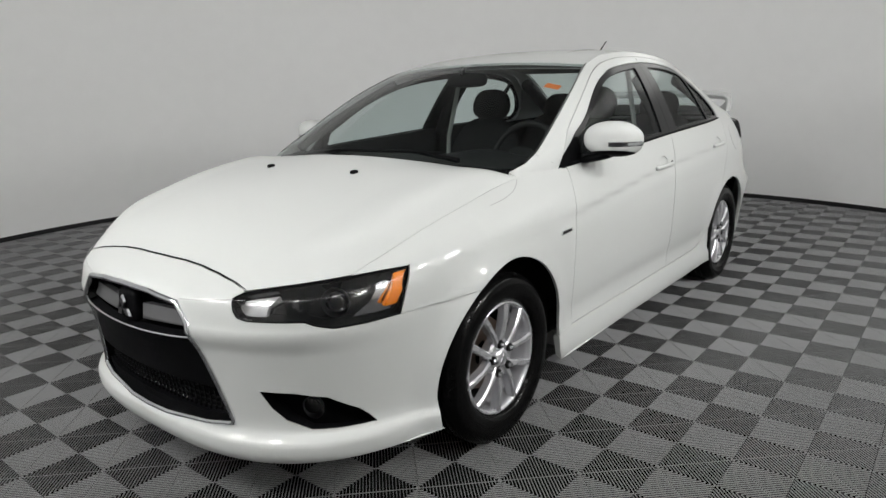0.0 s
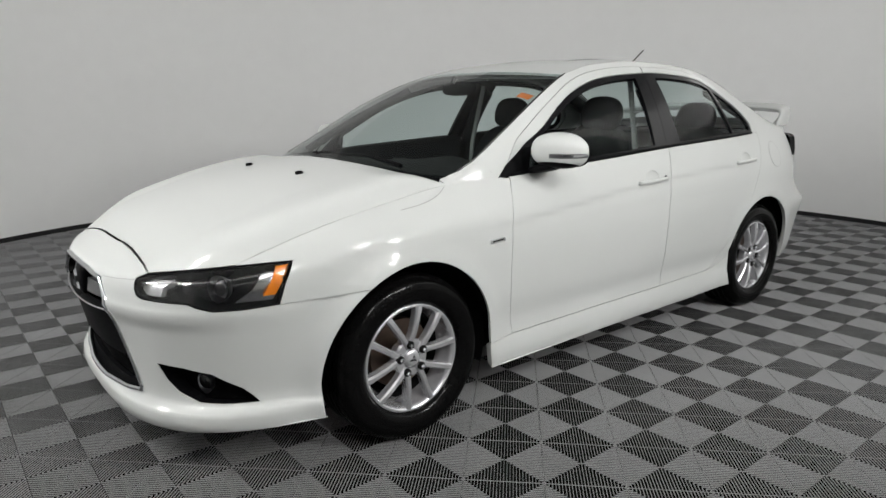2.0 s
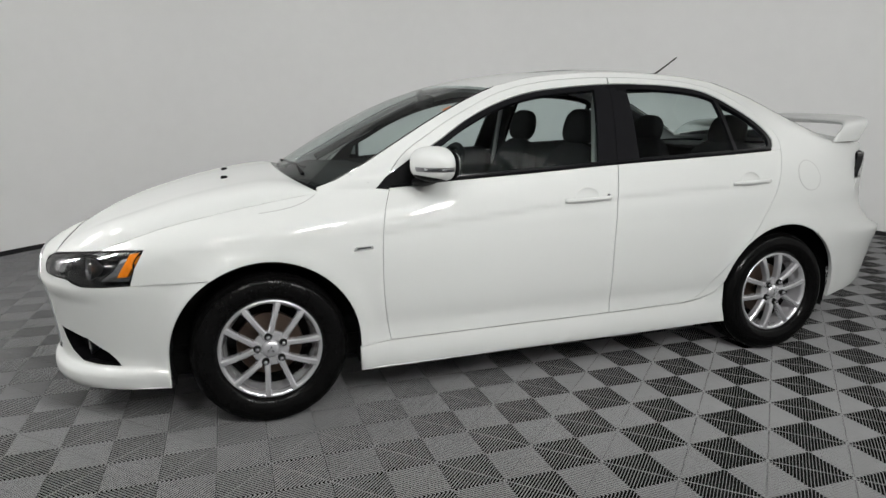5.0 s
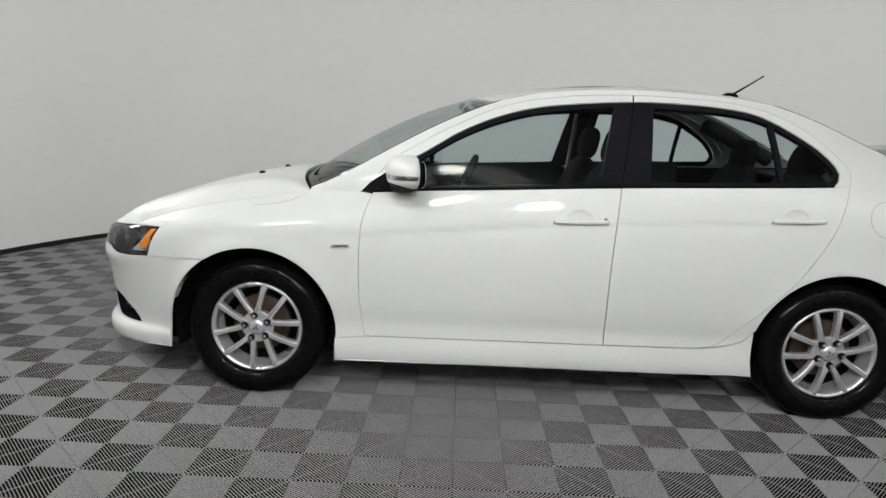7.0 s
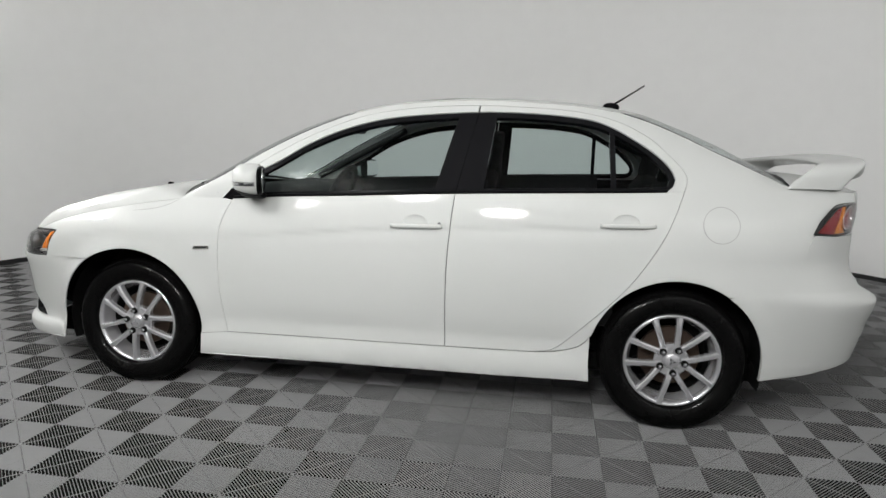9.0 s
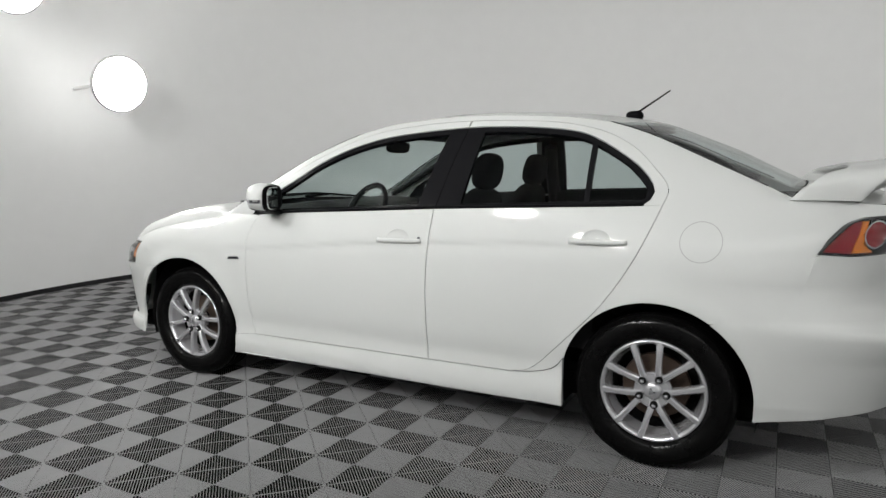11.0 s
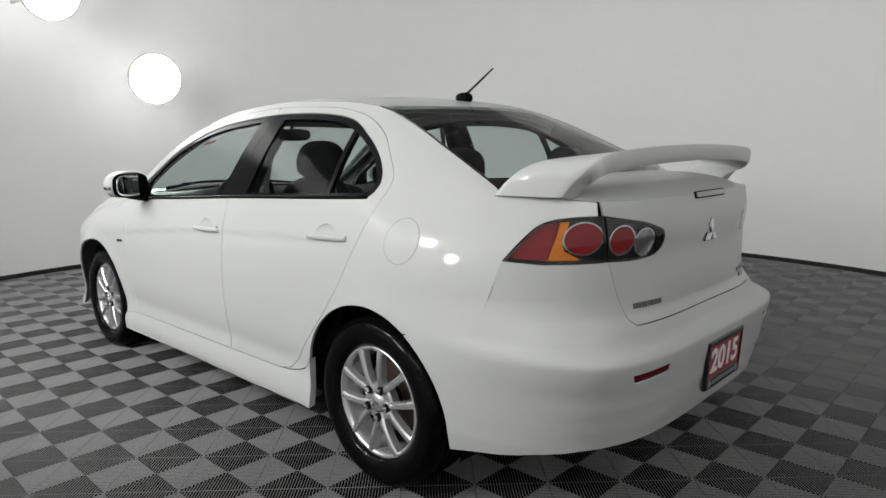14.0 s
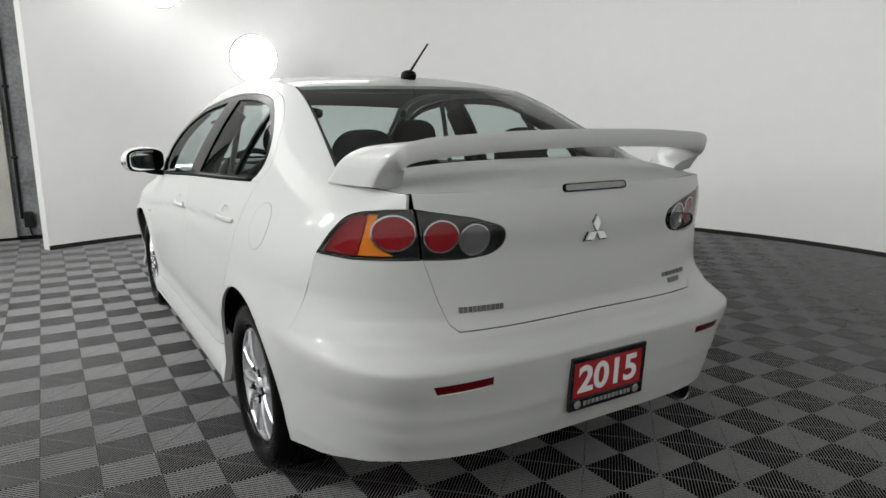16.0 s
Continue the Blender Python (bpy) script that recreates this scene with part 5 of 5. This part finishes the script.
for side, word in SIDES:
    line = [(side * (rail_x(y) + 0.000), y, rail_z(y) - 0.0005) for y in [-0.20 + 1.22 * k / 40 for k in range(41)]]
    part("roof_strip", tube_bm(line, 0.0020, 6), M_RING, roof)
    for nm, a, b, par in (("screen_seal", -1.02, -0.23, windscreen), ("screen_seal", 1.05, 1.69, backlight)):
        line = [(side * (rail_x(y) - 0.006), y, rail_z(y) + 0.000) for y in [a + (b - a) * k / 30 for k in range(31)]]
        part(nm, tube_bm(line, 0.0038, 6), M_GLOSSBLACK, par)

# ---- cowl and wipers ----
bm = bmesh.new()
rows = []
for i in range(-20, 21):
    u = abs(i) / 20
    a, b = Vector(cowl(u)), Vector(screen_front(u))
    s = -1 if i < 0 else 1
    b = b + Vector((0, 0.05, 0.015))
    rows.append([bm.verts.new((s * p.x, p.y, p.z)) for p in (a + Vector((0, 0.004, -0.025)), (a + b) / 2 + Vector((0, 0, -0.022)), b + Vector((0, 0, -0.018)))])
for p, q in zip(rows, rows[1:]):
    for k in range(2):
        bm.faces.new((p[k], p[k + 1], q[k + 1], q[k]))
part("cowl", bm, M_BLACK, car, "black plastic cowl under the windscreen")
for x0, x1, y0, y1, z0, z1 in ((0.50, -0.12, -1.115, -1.155, 1.018, 1.040), (-0.06, -0.58, -1.18, -1.090, 1.020, 0.996)):
    wp = part("wiper", tube_bm([(x0, y0, z0), (x0 * 0.6 + x1 * 0.4, y0 * 0.6 + y1 * 0.4 + 0.01, z0 * 0.6 + z1 * 0.4 + 0.022), (x1, y1, z1 + 0.006)], [0.011, 0.007, 0.005], 8), M_BLACK, car, "black windscreen wiper")
    part("wiper_blade", tube_bm([(x0 * 0.85 + x1 * 0.15, y0 + 0.02, z0 + 0.026), (x1 * 1.0, y1 + 0.012, z1 + 0.002), (x1 - 0.10, y1 + 0.016, z1 - 0.006)], 0.006, 6), M_BLACK, wp)

# ---- dealer plate, tailpipe ----
py = tail_at(0.0, 0.50)[1]
plate = thing("licence_plate", "red dealer plate reading 2015 in a black frame", "plate")
plate.parent = None
pm = pose(-0.008, py + 0.006, 0.500, 4, 0, 180)
part("plate", moved(box_bm(-0.150, 0.150, -0.004, 0.0, -0.072, 0.078, 0.002), pm), M_PLATE_RED, plate)
for nm, x0, x1, z0, z1 in (("frame_top", -0.158, 0.158, 0.070, 0.088), ("frame_bottom", -0.158, 0.158, -0.088, -0.048), ("frame_side", -0.158, -0.146, -0.048, 0.070), ("frame_side", 0.146, 0.158, -0.048, 0.070)):
    part(nm, moved(box_bm(x0, x1, -0.008, 0.006, z0, z1, 0.002), pm), M_GLOSSBLACK, plate, "black plate frame")


def text_bm(body_text, size, depth):
    cu = bpy.data.curves.new("text", "FONT")
    cu.body, cu.size, cu.extrude, cu.align_x, cu.align_y = body_text, size, depth, "CENTER", "CENTER"
    cu.offset = 0.0030
    ob = bpy.data.objects.new("text", cu)
    me = bpy.data.meshes.new_from_object(ob)
    bm = bmesh.new()
    bm.from_mesh(me)
    bpy.data.objects.remove(ob)
    bpy.data.curves.remove(cu)
    bpy.data.meshes.remove(me)
    return bm


tb = text_bm("2015", 0.120, 0.001)
tb.transform(Matrix.Diagonal((1.06, 1, 1, 1)))
part("number", moved(tb, pm @ pose(0, -0.0055, 0.008, 90, 0, 0)), M_WHITE, plate, "white figures 2015")
for k in range(12):
    x = -0.095 + 0.0172 * k
    part("print_bar", moved(box_bm(x - 0.006, x + 0.006, -0.0095, -0.008, -0.075, -0.061), pm), M_SATIN, plate)
for x in (-0.125, 0.125):
    part("print_disc", moved(lathe_bm([(0.0, -0.0098), (0.012, -0.0096), (0.0135, -0.008)], 20, "y"), pm @ Matrix.Translation((x, 0, -0.068))), M_SATIN, plate)
part("tailpipe", moved(lathe_bm([(0.030, -0.30), (0.030, 0.0), (0.034, 0.004), (0.034, -0.01), (0.026, 0.0), (0.026, -0.2)], 28, "y"), pose(-0.555, 2.125, 0.272)), M_DARKCHROME, car, "dark steel tailpipe")

# ---- cabin ----
part("cabin_floor", box_bm(-0.68, 0.68, -1.0, 1.6, 0.30, 0.36, 0.02), M_SHADOW, car)
dash = bmesh.new()
rows = []
for i in range(17):
    x = -0.70 + 1.40 * i / 16
    k = 1 - (abs(x) / 0.70) ** 4
    prof = [(-1.12 + 0.10 * (1 - k), 0.985), (-0.95, 1.005), (-0.72, 0.995 + 0.012 * math.exp(-((x - 0.36) / 0.16) ** 2) * 3), (-0.60, 0.965), (-0.56, 0.90), (-0.58, 0.78), (-0.66, 0.60)]
    rows.append([dash.verts.new((x, y, z)) for y, z in prof])
for p, q in zip(rows, rows[1:]):
    for k in range(6):
        dash.faces.new((p[k], p[k + 1], q[k + 1], q[k]))
bmesh.ops.recalc_face_normals(dash, faces=dash.faces[:])
part("dashboard", dash, M_DASH, car, "charcoal dashboard", smooth=True)
ring = [Vector((0.36, 0, 0)) + Vector((0.185 * math.cos(2 * math.pi * k / 40), 0, 0.185 * math.sin(2 * math.pi * k / 40))) for k in range(41)]
wm = Matrix.Translation((0, -0.40, 0.955)) @ Matrix.Rotation(radians(-24), 4, "X")
sw = part("steering_wheel", moved(tube_bm(ring, 0.016, 10, False), wm), M_DASH, car, "black steering wheel", smooth=True)
part("wheel_hub", moved(blob_bm(0.075, 0.03, 0.06, 3), wm @ Matrix.Translation((0.36, -0.03, -0.01))), M_DASH, sw, smooth=True)
for a in (0, 180, 270):
    c, s = math.cos(radians(a)), math.sin(radians(a))
    part("wheel_spoke", tube_bm([wm @ Vector((0.36 + 0.05 * c, -0.03, 0.05 * s - 0.01)), wm @ Vector((0.36 + 0.18 * c, 0, 0.18 * s))], 0.013, 8), M_SATIN, sw)


def seat(x, y, w, rear=False):
    s = part("seat", moved(blob_bm(w * 0.52, 0.27, 0.10, 4), pose(x, y, 0.52)), M_SEAT, car, "black cloth car seat", smooth=True)
    bm = blob_bm(w * 0.50, 0.075, 0.34, 3.4, 24, 16)
    for v in bm.verts:
        if v.co.z > 0:
            v.co.x *= 1 - 0.22 * (v.co.z / 0.34) ** 2
    part("backrest", moved(bm, pose(x, y + 0.30, 0.80, -20)), M_SEAT, s, smooth=True)
    for hx in ([x] if not rear else [x]):
        bm = blob_bm(0.135, 0.052, 0.095, 3.0, 20, 12)
        for v in bm.verts:
            if v.co.z > 0:
                v.co.x *= 1 - 0.15 * (v.co.z / 0.095)
        part("headrest", moved(bm, pose(hx, y + (0.425 if not rear else 0.41), 1.205 if not rear else 1.165, -12)), M_SEAT, s, smooth=True)
        for px in (-0.045, 0.045):
            part("headrest_post", tube_bm([(hx + px, y + 0.39, 1.06), (hx + px, y + 0.415, 1.17)], 0.006, 6), M_CHROME, s)
    return s


for x in (0.36, -0.36):
    seat(x, -0.05, 0.52)
for x in (0.38, -0.38):
    seat(x, 0.92, 0.60, True)
part("parcel_shelf", box_bm(-0.62, 0.62, 1.34, 1.82, 1.055, 1.075, 0.008), M_DASH, car)
coons_object("headliner", lambda v: (0, -0.365 + 1.60 * v, roof_mid(v) - 0.03), lambda v: (roof_edge(v)[0] - 0.005, roof_edge(v)[1], roof_edge(v)[2] - 0.02),
                  lambda u: (screen_rear(u)[0] * 0.99, screen_rear(u)[1], screen_rear(u)[2] - 0.03), lambda u: (roof_rear(u)[0] * 0.99, roof_rear(u)[1], roof_rear(u)[2] - 0.03), M_LINER, car, 10, 10, skirt=0)
for side, word in SIDES:
    # inner linings of pillars and doors
    for nm, pts, r in (("pillar_lining", [(-0.90, 1.015), (-0.62, 1.165), (-0.25, 1.345)], 0.022), ("pillar_lining", [(0.36, 1.0), (0.37, 1.2), (0.39, 1.34)], 0.040), ("pillar_lining", [(1.60, 1.13), (1.40, 1.22), (1.14, 1.33)], 0.045)):
        line = [(side * (side_map(y, min(z, rail_z(y) - 0.01))[0] - r - 0.022), y, z) for y, z in smooth_line(pts, 0.05)]
        part(nm, tube_bm(line, r, 10), M_DASH, car, "charcoal pillar lining", smooth=True)
    for a, b in ((-0.75, 0.28), (0.33, 1.05)):
        bm = bmesh.new()
        rows = []
        for k in range(13):
            y = a + (b - a) * k / 12
            rows.append([bm.verts.new((side * (low_x(y, min(z, belt_z(y))) - d), y, z)) for z, d in ((belt_z(y) + 0.012, 0.03), (belt_z(y) + 0.005, 0.085), (0.85, 0.10), (0.45, 0.09))])
        for p, q in zip(rows, rows[1:]):
            for k in range(3):
                bm.faces.new((p[k], p[k + 1], q[k + 1], q[k]))
        part("door_lining", bm, M_DASH, car, smooth=True)
    # belt webbing on the middle pillar
    part("seat_belt", tube_bm([(side * 0.575, 0.325, 1.375), (side * 0.655, 0.295, 1.0), (side * 0.66, 0.27, 0.6)], 0.014, 6), M_GREYTRIM, car, "grey seat belt webbing")
part("rear_mirror", moved(blob_bm(0.125, 0.022, 0.036, 3.4), pose(0.01, -0.385, 1.345, -15)), M_BLACK, car, "black interior mirror", smooth=True)
part("mirror_stem", tube_bm([(0, -0.40, 1.405), (0, -0.42, 1.37)], 0.012, 8), M_BLACK, car)

# sun sticker inside the windscreen, behind the glass
st = bmesh.new()
bmesh.ops.create_grid(st, x_segments=2, y_segments=2, size=0.5)
st.transform(Matrix.Translation((0.535, -0.425, 1.300)) @ Matrix.Rotation(radians(24), 4, "X") @ Matrix.Rotation(radians(14), 4, "Y") @ Matrix.Diagonal((0.075, 0.045, 1, 1)))
part("sticker", st, M_ORANGE, windscreen, "orange paper sticker")


# ---- floor of ribbed tiles, laid last ----
CELL, RIBS, RIB_WIDTH = 0.1965, 12, 0.13
GX, GY = 0.985, 0.016          # a corner where four cells meet


def tile_mesh():
    """Two by two cells whose ribs run along alternate diagonals."""
    h0, h1 = -0.0042, 0.0
    pitch = 2 * CELL / (2 * RIBS + 1)
    verts, faces = [], []

    def bar(pts, flip, ox, oy):
        k = len(verts)
        for z in (h1, h0):
            for u, v in pts:
                verts.append((ox + (CELL - u if flip else u), oy + v, z))
        for q in ((0, 1, 2, 3), (0, 4, 5, 1), (2, 6, 7, 3), (1, 5, 6, 2), (3, 7, 4, 0)):
            q = tuple(k + i for i in q)
            faces.append(q[::-1] if flip else q)

    def rib(c, flip, ox, oy):
        # the band round u + v = c inside the cell, cut through along the diagonal u = v
        w, e, g = pitch * RIB_WIDTH, 0.0010, 0.0013

        def cut(s):
            s = min(max(s, 2 * e), 2 * CELL - 2 * e)
            if s <= CELL:
                return (e, s - e), (s - e, e)
            return (s - CELL + e, CELL - e), (CELL - e, s - CELL + e)
        a0, a1 = cut(c - w / 2)
        b0, b1 = cut(c + w / 2)
        am, bm_ = (a0[0] + a1[0]) / 2, (b0[0] + b1[0]) / 2
        if am - a0[0] < 2 * g or bm_ - b0[0] < 2 * g:
            bar((a0, a1, b1, b0), flip, ox, oy)
            return
        bar((a0, (am - g, am + g), (bm_ - g, bm_ + g), b0), flip, ox, oy)
        bar(((am + g, am - g), a1, b1, (bm_ + g, bm_ - g)), flip, ox, oy)
    for i in (0, 1):
        for j in (0, 1):
            # a lower spine joins the ribs along the cut
            k, a, b = len(verts), 0.0007, CELL - 0.0010
            flip = (i + j) % 2
            for z in (h1 - 0.0022, h0):
                for u, v in ((a, 0.0018), (b - 0.0008, b), (b, b - 0.0008), (0.0018, a)):
                    verts.append((i * CELL + (CELL - u if flip else u), j * CELL + v, z))
            for q in ((0, 3, 2, 1), (0, 1, 5, 4), (2, 3, 7, 6)):
                q = tuple(k + n for n in q)
                faces.append(q[::-1] if flip else q)
            for r in range(2 * RIBS + 1):
                rib((r + 0.5) * pitch, (i + j) % 2, i * CELL, j * CELL)
    return verts, faces


tv, tf = tile_mesh()
tile_data = bpy.data.meshes.new("floor_tile")
tile_data.from_pydata(tv, [], tf)
tile_data.materials.append(M_TILE)
floor = tagged(new("floor"), "grey ribbed interlocking plastic floor tiles in a diamond weave", "floor", kind="structure")
near, far = [], []
for i in range(-20, 14):
    for j in range(-17, 16):
        x, y = GX + 2 * CELL * i, GY + 2 * CELL * j
        mx, my = x + CELL, y + CELL
        r = math.hypot(mx - CX, my - CY)
        if r > R_WALL + 0.2 and not (mx > 1.3 and -5.1 < my < -1.5 and mx < 6):
            continue
        (near if 0.75 < mx < 3.6 and -3.6 < my < 3.6 else far).append((x, y))
for x, y in near[:300]:
    ob = new("tile", tile_data)
    ob.location = (x, y, 0)
    ob.parent = floor
far += near[300:]
tv, tf = np.array(tv), np.array(tf)
allv = np.concatenate([tv + np.array((x, y, 0)) for x, y in far])
allf = np.concatenate([tf + len(tv) * k for k in range(len(far))])
me = bpy.data.meshes.new("tiles_beyond")
me.from_pydata(allv.tolist(), [], allf.tolist())
me.materials.append(M_TILE)
ob = new("tiles_beyond", me)
ob.parent = floor
tagged(ob, kind="stuff")
